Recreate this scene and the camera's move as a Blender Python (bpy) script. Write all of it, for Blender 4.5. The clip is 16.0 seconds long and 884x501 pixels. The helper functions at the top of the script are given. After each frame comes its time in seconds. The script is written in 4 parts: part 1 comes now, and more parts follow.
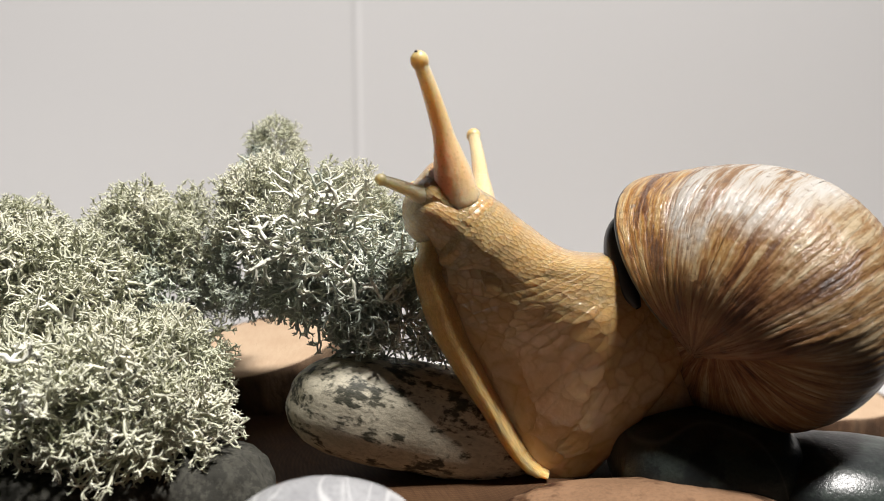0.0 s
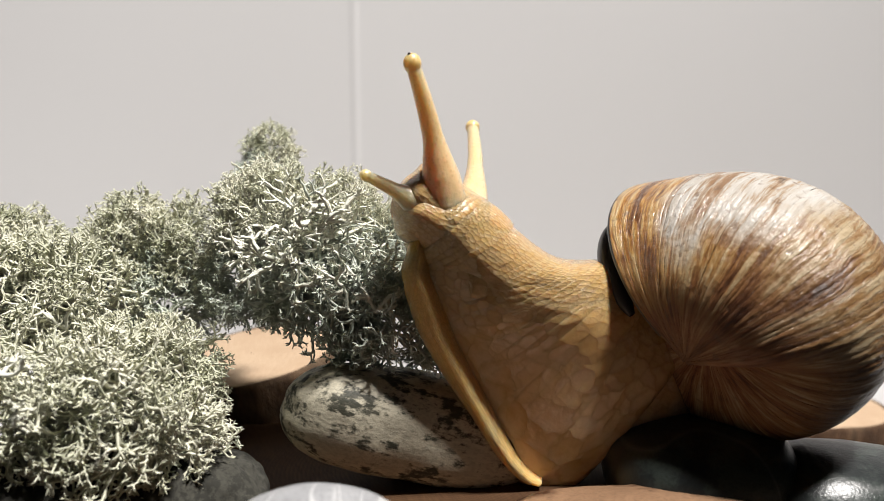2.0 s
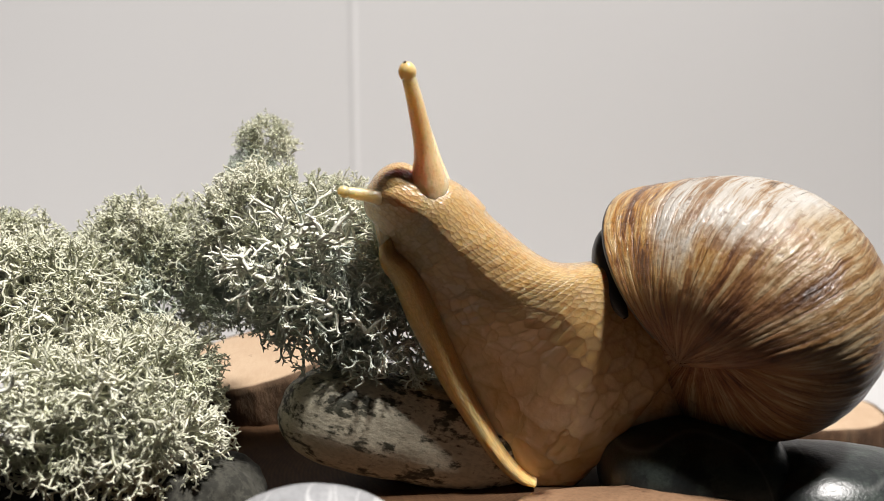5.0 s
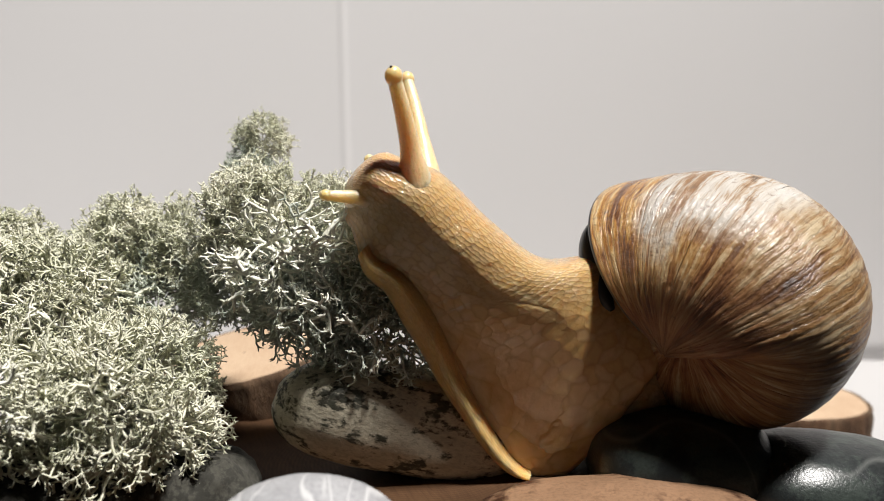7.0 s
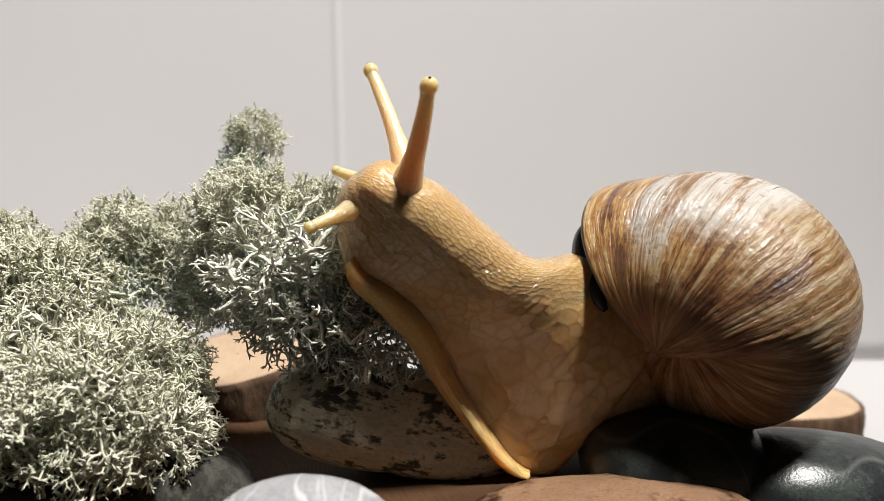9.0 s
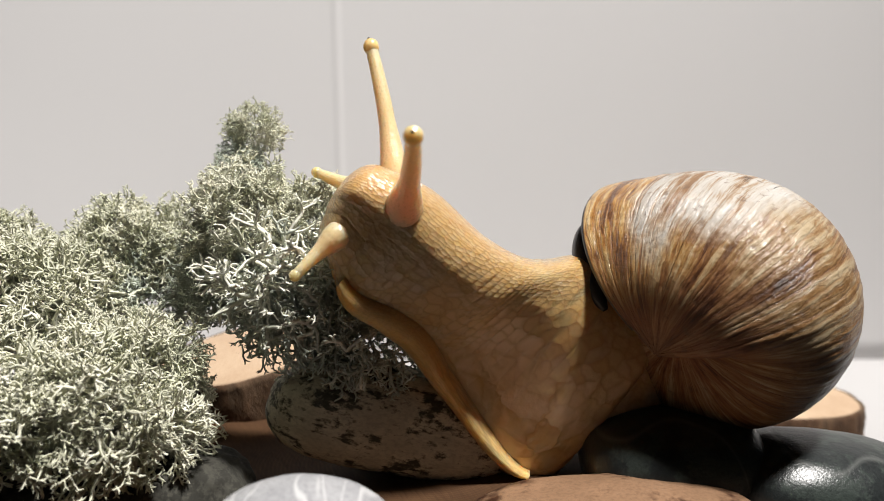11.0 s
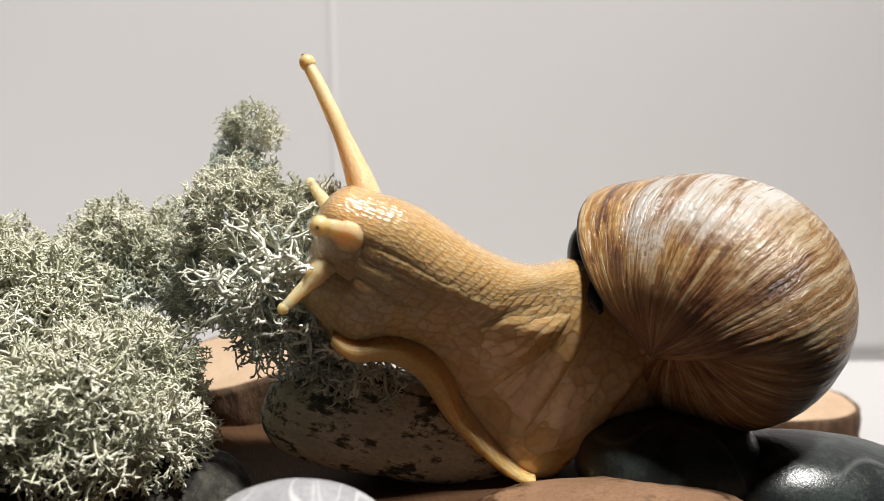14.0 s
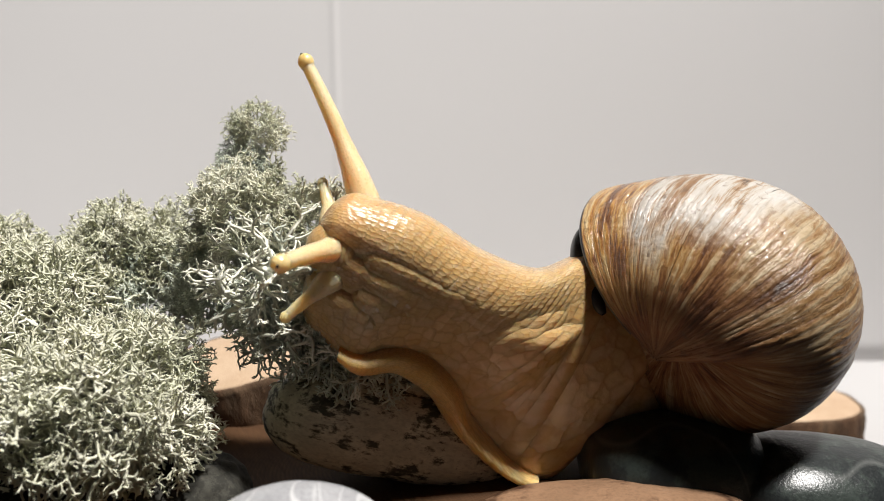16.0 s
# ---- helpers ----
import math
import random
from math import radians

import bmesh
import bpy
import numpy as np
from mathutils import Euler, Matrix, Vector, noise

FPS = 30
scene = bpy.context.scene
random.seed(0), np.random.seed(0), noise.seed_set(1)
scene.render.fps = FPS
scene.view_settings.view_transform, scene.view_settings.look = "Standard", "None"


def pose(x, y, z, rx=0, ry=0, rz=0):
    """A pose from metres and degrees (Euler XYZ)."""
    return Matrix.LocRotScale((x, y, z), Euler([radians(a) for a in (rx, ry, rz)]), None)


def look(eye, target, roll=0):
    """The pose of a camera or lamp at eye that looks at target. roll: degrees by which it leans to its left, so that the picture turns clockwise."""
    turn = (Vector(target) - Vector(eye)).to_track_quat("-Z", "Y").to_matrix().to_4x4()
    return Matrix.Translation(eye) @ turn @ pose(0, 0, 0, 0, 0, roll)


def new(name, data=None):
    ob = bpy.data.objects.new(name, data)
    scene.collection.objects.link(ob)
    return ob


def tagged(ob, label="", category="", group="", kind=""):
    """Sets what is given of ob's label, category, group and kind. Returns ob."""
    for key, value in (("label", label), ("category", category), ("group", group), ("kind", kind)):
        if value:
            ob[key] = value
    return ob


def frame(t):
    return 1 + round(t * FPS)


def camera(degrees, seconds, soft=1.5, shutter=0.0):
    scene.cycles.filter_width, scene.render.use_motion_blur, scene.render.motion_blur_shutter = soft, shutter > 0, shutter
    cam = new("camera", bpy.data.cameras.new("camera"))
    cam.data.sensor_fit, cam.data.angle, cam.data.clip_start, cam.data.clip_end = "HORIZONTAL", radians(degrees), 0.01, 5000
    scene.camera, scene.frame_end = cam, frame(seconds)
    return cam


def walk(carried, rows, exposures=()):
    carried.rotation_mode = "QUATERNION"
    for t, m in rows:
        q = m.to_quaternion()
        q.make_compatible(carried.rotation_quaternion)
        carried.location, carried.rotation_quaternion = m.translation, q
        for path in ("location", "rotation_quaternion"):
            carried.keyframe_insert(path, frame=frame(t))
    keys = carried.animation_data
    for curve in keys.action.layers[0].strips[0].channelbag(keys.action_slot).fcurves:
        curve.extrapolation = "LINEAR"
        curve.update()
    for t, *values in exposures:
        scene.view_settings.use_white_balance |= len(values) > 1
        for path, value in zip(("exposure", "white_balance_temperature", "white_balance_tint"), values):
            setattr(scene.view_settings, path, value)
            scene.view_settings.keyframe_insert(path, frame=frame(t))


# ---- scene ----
# ---- camera ----
cam = camera(60.0, 16.0, soft=0.9)
PATH = [
    (0, (-0.00135, -0.15693, 0.09244), (-0.02135, 0.83456, -0.03620), 0.435),
    (0.5, (-0.00099, -0.15716, 0.09220), (-0.02477, 0.83486, -0.03163), 0.414),
    (1, (-0.00061, -0.15732, 0.09200), (-0.02434, 0.83530, -0.02687), 0.414),
    (1.5, (-0.00022, -0.15741, 0.09189), (-0.02387, 0.83570, -0.02287), 0.366),
    (2, (0.00016, -0.15743, 0.09190), (-0.02114, 0.83573, -0.02292), 0.330),
    (2.5, (0.00047, -0.15741, 0.09199), (-0.02025, 0.83587, -0.02192), 0.403),
    (3, (0.00068, -0.15740, 0.09211), (-0.02092, 0.83597, -0.02082), 0.316),
    (3.5, (0.00079, -0.15745, 0.09220), (-0.02126, 0.83615, -0.01859), 0.238),
    (4, (0.00084, -0.15778, 0.09220), (-0.02406, 0.83609, -0.01553), 0.385),
    (6.5, (0.00151, -0.16174, 0.09202), (-0.01059, 0.83143, -0.02410), -0.011),
    (7, (0.00154, -0.16237, 0.09207), (-0.00906, 0.83103, -0.02214), -0.067),
    (7.5, (0.00155, -0.16269, 0.09212), (-0.00845, 0.83072, -0.02208), -0.041),
    (8, (0.00158, -0.16282, 0.09214), (-0.00521, 0.83071, -0.02120), -0.110),
    (8.5, (0.00166, -0.16284, 0.09212), (-0.00308, 0.83070, -0.02129), -0.045),
    (9, (0.00174, -0.16278, 0.09210), (-0.00158, 0.83083, -0.02076), -0.116),
    (11.5, (0.00175, -0.16259, 0.09218), (-0.00182, 0.83084, -0.02220), -0.100),
    (12, (0.00175, -0.16255, 0.09218), (-0.00006, 0.83100, -0.02123), -0.174),
    (12.5, (0.00174, -0.16250, 0.09215), (0.00240, 0.83110, -0.02079), -0.155),
    (13, (0.00174, -0.16245, 0.09214), (0.00386, 0.83134, -0.01913), -0.241),
    (13.5, (0.00176, -0.16240, 0.09214), (0.00321, 0.83147, -0.01845), -0.228),
    (14, (0.00181, -0.16233, 0.09218), (0.00410, 0.83155, -0.01831), -0.227),
    (14.5, (0.00189, -0.16223, 0.09222), (0.00344, 0.83149, -0.01970), -0.133),
    (15, (0.00198, -0.16209, 0.09229), (0.00284, 0.83185, -0.01767), -0.322),
    (15.5, (0.00209, -0.16193, 0.09241), (0.00133, 0.83203, -0.01738), -0.374),
    (16, (0.00224, -0.16175, 0.09263), (-0.00093, 0.83193, -0.01956), -0.280),
]
walk(cam, [(t, look(eye, target, roll)) for t, eye, target, roll in PATH])

cam.data.dof.use_dof = True
cam.data.dof.focus_distance = 0.161
cam.data.dof.aperture_fstop = 13.0

# ---- light ----
world = bpy.data.worlds.new("world")
scene.world = world
world.use_nodes = True
wn = world.node_tree.nodes
sky = wn.new("ShaderNodeTexSky")
sky.sky_type, sky.sun_disc = "NISHITA", False
sky.sun_elevation, sky.sun_rotation = radians(40), radians(200)
wn["Background"].inputs["Strength"].default_value = 0.0009
world.node_tree.links.new(sky.outputs[0], wn["Background"].inputs["Color"])
# the one lamp that hangs over the table
lamp_data = bpy.data.lights.new("table_lamp", "AREA")
lamp_data.shape, lamp_data.size = "DISK", 0.18
lamp_data.energy, lamp_data.color = 48.5, (1.0, 0.965, 0.93)
lamp = new("table_lamp", lamp_data)
lamp.matrix_basis = look((0.41, -0.25, 1.52), (0.0, 0.04, 0.04))
scene.view_settings.exposure = 0.0

MM = 0.001


# ---- materials ----
class Nodes:
    """A node material, built from short calls."""

    def __init__(self, name, rough=0.6, metal=0.0, spec=0.5):
        self.mat = bpy.data.materials.new(name)
        self.mat.use_nodes = True
        self.tree = self.mat.node_tree
        self.bsdf = self.tree.nodes["Principled BSDF"]
        self.bsdf.inputs["Roughness"].default_value = rough
        self.bsdf.inputs["Metallic"].default_value = metal
        self.bsdf.inputs["Specular IOR Level"].default_value = spec

    def add(self, kind, **values):
        node = self.tree.nodes.new("ShaderNode" + kind)
        for key, value in values.items():
            if key in node.inputs:
                node.inputs[key].default_value = value
        return node

    def link(self, a, b):
        self.tree.links.new(a, b)

    def coord(self, which="Object", scale=(1, 1, 1)):
        c = self.add("TexCoord")
        m = self.add("Mapping")
        m.inputs["Scale"].default_value = scale
        self.link(c.outputs[which], m.inputs["Vector"])
        return m.outputs[0]

    def noise(self, vec, scale, detail=4.0, rough=0.55, distort=0.0):
        n = self.add("TexNoise", Scale=scale, Detail=detail, Roughness=rough, Distortion=distort)
        self.link(vec, n.inputs["Vector"])
        return n.outputs[0]

    def ramp(self, fac, *stops):
        r = self.add("ValToRGB")
        e = r.color_ramp.elements
        while len(e) < len(stops):
            e.new(0.5)
        for el, (pos, col) in zip(e, stops):
            el.position = pos
            el.color = (*col, 1) if not isinstance(col, (int, float)) else (col, col, col, 1)
        self.link(fac, r.inputs[0])
        return r.outputs[0]

    def mix(self, fac, a, b, mode="MIX"):
        m = self.tree.nodes.new("ShaderNodeMix")
        m.data_type, m.blend_type = "RGBA", mode
        for sock, value in ((m.inputs[0], fac), (m.inputs[6], a), (m.inputs[7], b)):
            if isinstance(value, (int, float)):
                sock.default_value = value
            elif isinstance(value, tuple):
                sock.default_value = (*value, 1)
            else:
                self.link(value, sock)
        return m.outputs[2]

    def math(self, op, a, b=0.0):
        m = self.tree.nodes.new("ShaderNodeMath")
        m.operation = op
        for sock, value in ((m.inputs[0], a), (m.inputs[1], b)):
            if isinstance(value, (int, float)):
                sock.default_value = value
            else:
                self.link(value, sock)
        return m.outputs[0]

    def color(self, out):
        self.link(out, self.bsdf.inputs["Base Color"])
        return self

    def rough(self, out):
        self.link(out, self.bsdf.inputs["Roughness"])
        return self

    def bump(self, height, strength=0.4, distance=0.0005, film=None):
        for socket, k, h in (("Normal", strength, height), ("Coat Normal", 1.0 if film else strength, film or height)):
            b = self.add("Bump", Strength=k, Distance=distance)
            self.link(h, b.inputs["Height"])
            self.link(b.outputs[0], self.bsdf.inputs[socket])
        return self


def paper_material(name="pale_grey_paper", shade=1.0):
    n = Nodes(name, 0.75, spec=0.25)
    v = n.coord()
    big = n.noise(v, 3.0, 2.0)
    fine = n.noise(v, 900.0, 3.0)
    n.color(n.ramp(big, (0.3, (0.565 * shade, 0.553 * shade, 0.55 * shade)), (0.7, (0.605 * shade, 0.595 * shade, 0.592 * shade))))
    return n.bump(fine, 0.15, 0.0001).mat


def skin_material(name, low, mid, high, glow=0.75, groove=(0.58, 0.42, 0.26), rough=0.3, ridged=True, relief=1.0, deep=0.003, tint=(1.0, 0.70, 0.42), speck=0.0, wet=1.0):
    """Wet snail skin: domed wrinkle cells, small in rows on the back and large on the flank."""
    n = Nodes(name, rough, spec=0.5)
    v = n.coord("Object")
    grain = n.noise(v, 800.0, 3.0)
    patch = n.noise(v, 75.0, 3.0)
    base = n.mix(n.ramp(patch, (0.35, 0.0), (0.7, 1.0)), low, mid)
    b = n.bsdf.inputs
    b["Subsurface Weight"].default_value = glow
    b["Subsurface Radius"].default_value = tint
    b["Subsurface Scale"].default_value = deep
    b["Coat Weight"].default_value = wet
    b["Coat Roughness"].default_value = 0.08
    height = n.math("MULTIPLY", grain, 0.16)
    if ridged:
        at = n.add("Attribute")
        at.attribute_name = "ridge"
        warp = n.noise(n.coord("UV"), 260.0, 2.0)
        # paler, greyer flesh in patches low on the flank
        flesh = n.math("MULTIPLY", n.ramp(n.noise(n.coord("UV"), 60.0, 2.0), (0.42, 0.0), (0.62, 0.8)), n.ramp(at.outputs["Fac"], (0.45, 0.0), (0.75, 1.0)))
        base = n.mix(flesh, base, (0.68, 0.57, 0.39))
        layers = (((620.0, 1050.0, 1.0), 0.26, ((0.22, 1.0), (0.42, 0.0))),
                  ((330.0, 460.0, 1.0), 0.42, ((0.18, 0.0), (0.36, 1.0), (0.58, 1.0), (0.78, 0.0))),
                  ((190.0, 240.0, 1.0), 0.75, ((0.50, 0.0), (0.78, 1.0))))
        for scale, tall, span in layers:
            weight = n.ramp(at.outputs["Fac"], *span)
            bent = n.add("VectorMath")
            bent.operation = "ADD"
            n.link(n.coord("UV", scale), bent.inputs[0])
            n.link(warp, bent.inputs[1])
            near, edge = n.add("TexVoronoi", Scale=1.0, Randomness=0.8), n.add("TexVoronoi", Scale=1.0, Randomness=0.8)
            edge.feature = "DISTANCE_TO_EDGE"
            for node in (near, edge):
                n.link(bent.outputs[0], node.inputs["Vector"])
            dome = n.math("SUBTRACT", 1.0, n.math("MULTIPLY", n.math("MULTIPLY", near.outputs["Distance"], near.outputs["Distance"]), 1.25))
            tone = n.math("MULTIPLY", n.ramp(near.outputs["Color"], (0.30, 0.0), (0.80, 0.18)), weight)
            base = n.mix(tone, base, high)
            line = n.math("MULTIPLY", n.ramp(edge.outputs["Distance"], (0.0, 0.36), (0.20, 0.0)), weight)
            base = n.mix(line, base, n.mix(1.0, base, groove, "MULTIPLY"))
            height = n.math("ADD", height, n.math("MULTIPLY", n.math("MULTIPLY", dome, weight), tall * relief))
    if speck:
        # rows of small brown grains
        dot = n.add("TexVoronoi", Scale=1.0, Randomness=0.7)
        n.link(n.coord("UV", (1150.0, 1900.0, 1.0)), dot.inputs["Vector"])
        base = n.mix(n.ramp(dot.outputs["Distance"], (0.16, speck), (0.38, 0.0)), base, groove)
        height = n.math("ADD", height, n.math("MULTIPLY", n.math("SUBTRACT", 1.0, dot.outputs["Distance"]), 0.12))
    n.color(base)
    # the wet film follows every wrinkle, the soft flesh under it less
    film = height
    spread = n.ramp(at.outputs["Fac"], (0.20, 1.0), (0.50, 0.1)) if ridged else 0.6
    for scale, tall in (((480.0, 1000.0, 1.0), 0.17), ((1250.0, 1900.0, 1.0), 0.13)):
        bead = n.add("TexVoronoi", Scale=1.0, Randomness=0.75)
        bead.feature = "DISTANCE_TO_EDGE"
        n.link(n.coord("UV", scale), bead.inputs["Vector"])
        dome = n.ramp(bead.outputs["Distance"], (0.0, 0.0), (0.12, 0.62), (0.4, 1.0))
        film = n.math("ADD", film, n.math("MULTIPLY", n.math("MULTIPLY", dome, spread), tall * relief))
    return n.bump(height, 0.5, 0.001, film).mat


def shell_material():
    n = Nodes("shell", 0.3, spec=0.5)
    uv = n.coord("UV")
    warp = n.noise(n.coord("UV", (5.0, 7.0, 1.0)), 1.0, 4.0)
    sep = n.add("SeparateXYZ")
    n.link(uv, sep.inputs[0])
    u, w = sep.outputs[0], sep.outputs[1]
    # growth lines that wander a little
    wander = n.math("ADD", u, n.math("MULTIPLY", n.math("SUBTRACT", warp, 0.5), 0.018))

    def lines(across, down, rough):
        c = n.add("CombineXYZ")
        n.link(n.math("MULTIPLY", wander, across), c.inputs[0])
        n.link(n.math("MULTIPLY", w, down), c.inputs[1])
        return n.noise(c.outputs[0], 1.0, 4.0, rough, 0.4)

    s1, s2, s3 = lines(34.0, 3.0, 0.7), lines(170.0, 9.0, 0.7), lines(8.0, 3.0, 0.6)
    streak = n.math("ADD", n.math("MULTIPLY", s1, 0.45), n.math("ADD", n.math("MULTIPLY", s2, 0.30), n.math("MULTIPLY", s3, 0.25)))
    streak = n.math("ADD", n.math("MULTIPLY", n.math("SUBTRACT", streak, 0.5), 1.5), 0.5)
    amber = n.ramp(streak, (0.40, (0.12, 0.042, 0.010)), (0.46, (0.32, 0.14, 0.030)), (0.51, (0.46, 0.25, 0.07)), (0.60, (0.62, 0.46, 0.24)))
    dusk = n.ramp(streak, (0.37, (0.08, 0.030, 0.010)), (0.45, (0.21, 0.10, 0.034)), (0.52, (0.31, 0.18, 0.075)), (0.61, (0.47, 0.36, 0.22)))
    pale = n.ramp(streak, (0.37, (0.24, 0.12, 0.045)), (0.43, (0.36, 0.26, 0.17)), (0.48, (0.47, 0.42, 0.36)), (0.60, (0.55, 0.52, 0.48)))
    russet = n.ramp(streak, (0.37, (0.09, 0.030, 0.012)), (0.47, (0.24, 0.095, 0.040)), (0.60, (0.42, 0.24, 0.13)))
    col = n.mix(n.ramp(n.math("ADD", u, n.math("MULTIPLY", n.math("SUBTRACT", warp, 0.5), 0.12)), (0.10, 0.0), (0.28, 1.0)), amber, dusk)
    # redder towards the navel
    col = n.mix(n.ramp(n.math("ADD", w, n.math("MULTIPLY", n.math("SUBTRACT", s1, 0.5), 0.5)), (0.10, 1.0), (0.30, 0.0)), col, russet)
    # worn pale band over the crest of the whorl, in ragged stripes
    band = n.math("MULTIPLY", n.ramp(u, (0.04, 0.0), (0.10, 1.0), (0.20, 0.95), (0.33, 0.10)), n.ramp(w, (0.12, 0.0), (0.38, 1.0)))
    patchy = n.noise(n.coord("UV", (16.0, 10.0, 1.0)), 1.0, 5.0, 0.6)
    ragged = n.math("ADD", n.math("MULTIPLY", n.math("SUBTRACT", patchy, 0.5), 1.2), n.math("MULTIPLY", n.math("SUBTRACT", s3, 0.5), 2.6))
    wear = n.math("MULTIPLY", n.math("ADD", band, ragged), band)
    worn = n.ramp(wear, (0.20, 0.0), (0.55, 1.0))
    col = n.mix(worn, col, pale)
    # a few dark cracks along the growth lines
    crack = n.math("ADD", s1, n.math("MULTIPLY", n.math("SUBTRACT", patchy, 0.5), 0.5))
    col = n.mix(n.ramp(crack, (0.26, 0.85), (0.33, 0.0)), col, (0.05, 0.025, 0.012))
    pit = n.noise(n.coord("Object"), 420.0, 4.0)
    col = n.mix(n.ramp(pit, (0.30, 0.7), (0.40, 0.0)), col, (0.14, 0.08, 0.045))
    # smooth brown callus round the navel
    col = n.mix(n.ramp(n.math("ADD", w, n.math("MULTIPLY", n.math("SUBTRACT", s1, 0.5), 0.08)), (0.02, 0.9), (0.10, 0.0)), col, (0.13, 0.06, 0.026))
    n.color(col)
    n.link(n.ramp(u, (0.08, 1.0), (0.20, 0.35)), n.bsdf.inputs["Coat Weight"])
    n.bsdf.inputs["Coat Roughness"].default_value = 0.16
    n.rough(n.ramp(worn, (0.0, 0.42), (1.0, 0.62)))
    h = n.math("ADD", n.math("MULTIPLY", s2, 1.0), n.math("ADD", n.math("MULTIPLY", s1, 0.5), n.math("MULTIPLY", pit, 0.8)))
    return n.bump(h, 0.8, 0.0006).mat


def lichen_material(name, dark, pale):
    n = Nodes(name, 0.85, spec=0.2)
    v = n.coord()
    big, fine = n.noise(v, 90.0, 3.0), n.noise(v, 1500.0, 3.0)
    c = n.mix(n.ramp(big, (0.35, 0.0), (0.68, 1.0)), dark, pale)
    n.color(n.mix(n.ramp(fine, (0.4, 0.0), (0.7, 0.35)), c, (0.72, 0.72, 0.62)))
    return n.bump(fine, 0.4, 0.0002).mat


def stone_material(name, base, spots, vein=None, rough=0.6, scale=1.0, spot_cut=0.5, stretch=(1, 1, 1)):
    n = Nodes(name, rough, spec=0.45)
    v = n.coord("Object", stretch)
    a, b, fine = n.noise(v, 70 * scale, 6.0, 0.65, 0.4), n.noise(v, 220 * scale, 6.0, 0.7), n.noise(v, 1400.0, 4.0)
    tint = n.mix(n.ramp(a, (0.35, 0.0), (0.65, 1.0)), base, tuple(min(1, c * 1.45) for c in base))
    mask = n.ramp(n.math("ADD", n.math("MULTIPLY", a, 0.5), n.math("MULTIPLY", b, 0.5)), (spot_cut - 0.03, 0.0), (spot_cut + 0.03, 1.0))
    col = n.mix(mask, tint, spots)
    col = n.mix(n.ramp(fine, (0.35, 0.35), (0.55, 0.0)), col, tuple(c * 0.4 for c in base))
    if vein:
        # thin crooked veins: the level lines of a stretched noise
        for k, (sx, sy) in enumerate(((1.0, 0.25), (0.8, 0.1))):
            level = n.noise(n.coord("Object", (sx, sy, 0.25)), vein[1], 1.5, 0.4, 0.3)
            gap = n.math("ABSOLUTE", n.math("SUBTRACT", level, 0.47 + 0.06 * k))
            col = n.mix(n.ramp(gap, (vein[2] * 0.5, 0.85), (vein[2], 0.0)), col, vein[0])
    n.color(col)
    h = n.math("ADD", n.math("MULTIPLY", b, 0.6), n.math("MULTIPLY", fine, 0.4))
    return n.bump(h, 0.35, 0.0006).mat


def wood_material(name, light, dark, ring=330.0, spec=0.3):
    n = Nodes(name, 0.7, spec=spec)
    v = n.coord()
    w = n.add("TexWave", Scale=ring, Distortion=3.0, Detail=3.0)
    w.wave_type, w.rings_direction = "RINGS", "Z"
    w.inputs["Detail Scale"].default_value = 20.0
    n.link(v, w.inputs["Vector"])
    blot, fine = n.noise(v, 45.0, 4.0), n.noise(n.coord("Object", (1, 0.15, 1)), 1600.0, 3.0)
    c = n.mix(n.ramp(w.outputs[1], (0.0, 0.35), (1.0, 0.0)), light, dark)
    c = n.mix(n.ramp(blot, (0.42, 0.0), (0.72, 0.7)), c, dark)
    n.color(n.mix(n.ramp(fine, (0.3, 0.4), (0.6, 0.0)), c, dark))
    return n.bump(fine, 0.3, 0.0003).mat


def bark_material(name="bark", base=(0.09, 0.05, 0.028)):
    n = Nodes(name, 0.9, spec=0.2)
    v = n.coord("Object", (1, 1, 0.35))
    a, b = n.noise(v, 260.0, 6.0, 0.7), n.noise(v, 60.0, 4.0)
    c = n.ramp(a, (0.3, tuple(x * 0.35 for x in base)), (0.55, base), (0.8, tuple(x * 2.2 for x in base)))
    n.color(n.mix(n.ramp(b, (0.5, 0.0), (0.75, 0.5)), c, (0.2, 0.15, 0.1)))
    return n.bump(a, 0.8, 0.0012).mat


def plain_material(name, colour, rough=0.4, coat=0.0):
    n = Nodes(name, rough)
    v = n.coord()
    a = n.noise(v, 300.0, 4.0)
    n.color(n.mix(n.ramp(a, (0.35, 0.0), (0.7, 0.6)), colour, tuple(c * 1.6 for c in colour)))
    n.bsdf.inputs["Coat Weight"].default_value = coat
    return n.bump(a, 0.3, 0.0003).mat


PAPER = paper_material()
GREY_PAPER = paper_material("greyer_paper", 0.78)
SKIN = skin_material("snail_skin", (0.62, 0.37, 0.14), (0.71, 0.46, 0.20), (0.82, 0.67, 0.47))
RIM_SKIN = skin_material("foot_skin", (0.93, 0.51, 0.17), (0.94, 0.56, 0.22), (0.95, 0.64, 0.31), glow=1.0, relief=0.5, rough=0.4, deep=0.004, tint=(1.0, 0.90, 0.80), wet=0.4)
TENT_SKIN = skin_material("tentacle_skin", (0.89, 0.60, 0.32), (0.91, 0.66, 0.40), (0.93, 0.74, 0.50), glow=1.0, ridged=False, deep=0.005, tint=(1.0, 0.80, 0.62), groove=(0.55, 0.32, 0.14), speck=0.35, wet=0.8)
BULB_SKIN = skin_material("bulb_skin", (0.89, 0.58, 0.26), (0.90, 0.62, 0.31), (0.92, 0.70, 0.40), ridged=False, glow=1.0, deep=0.004, tint=(1.0, 0.88, 0.75))
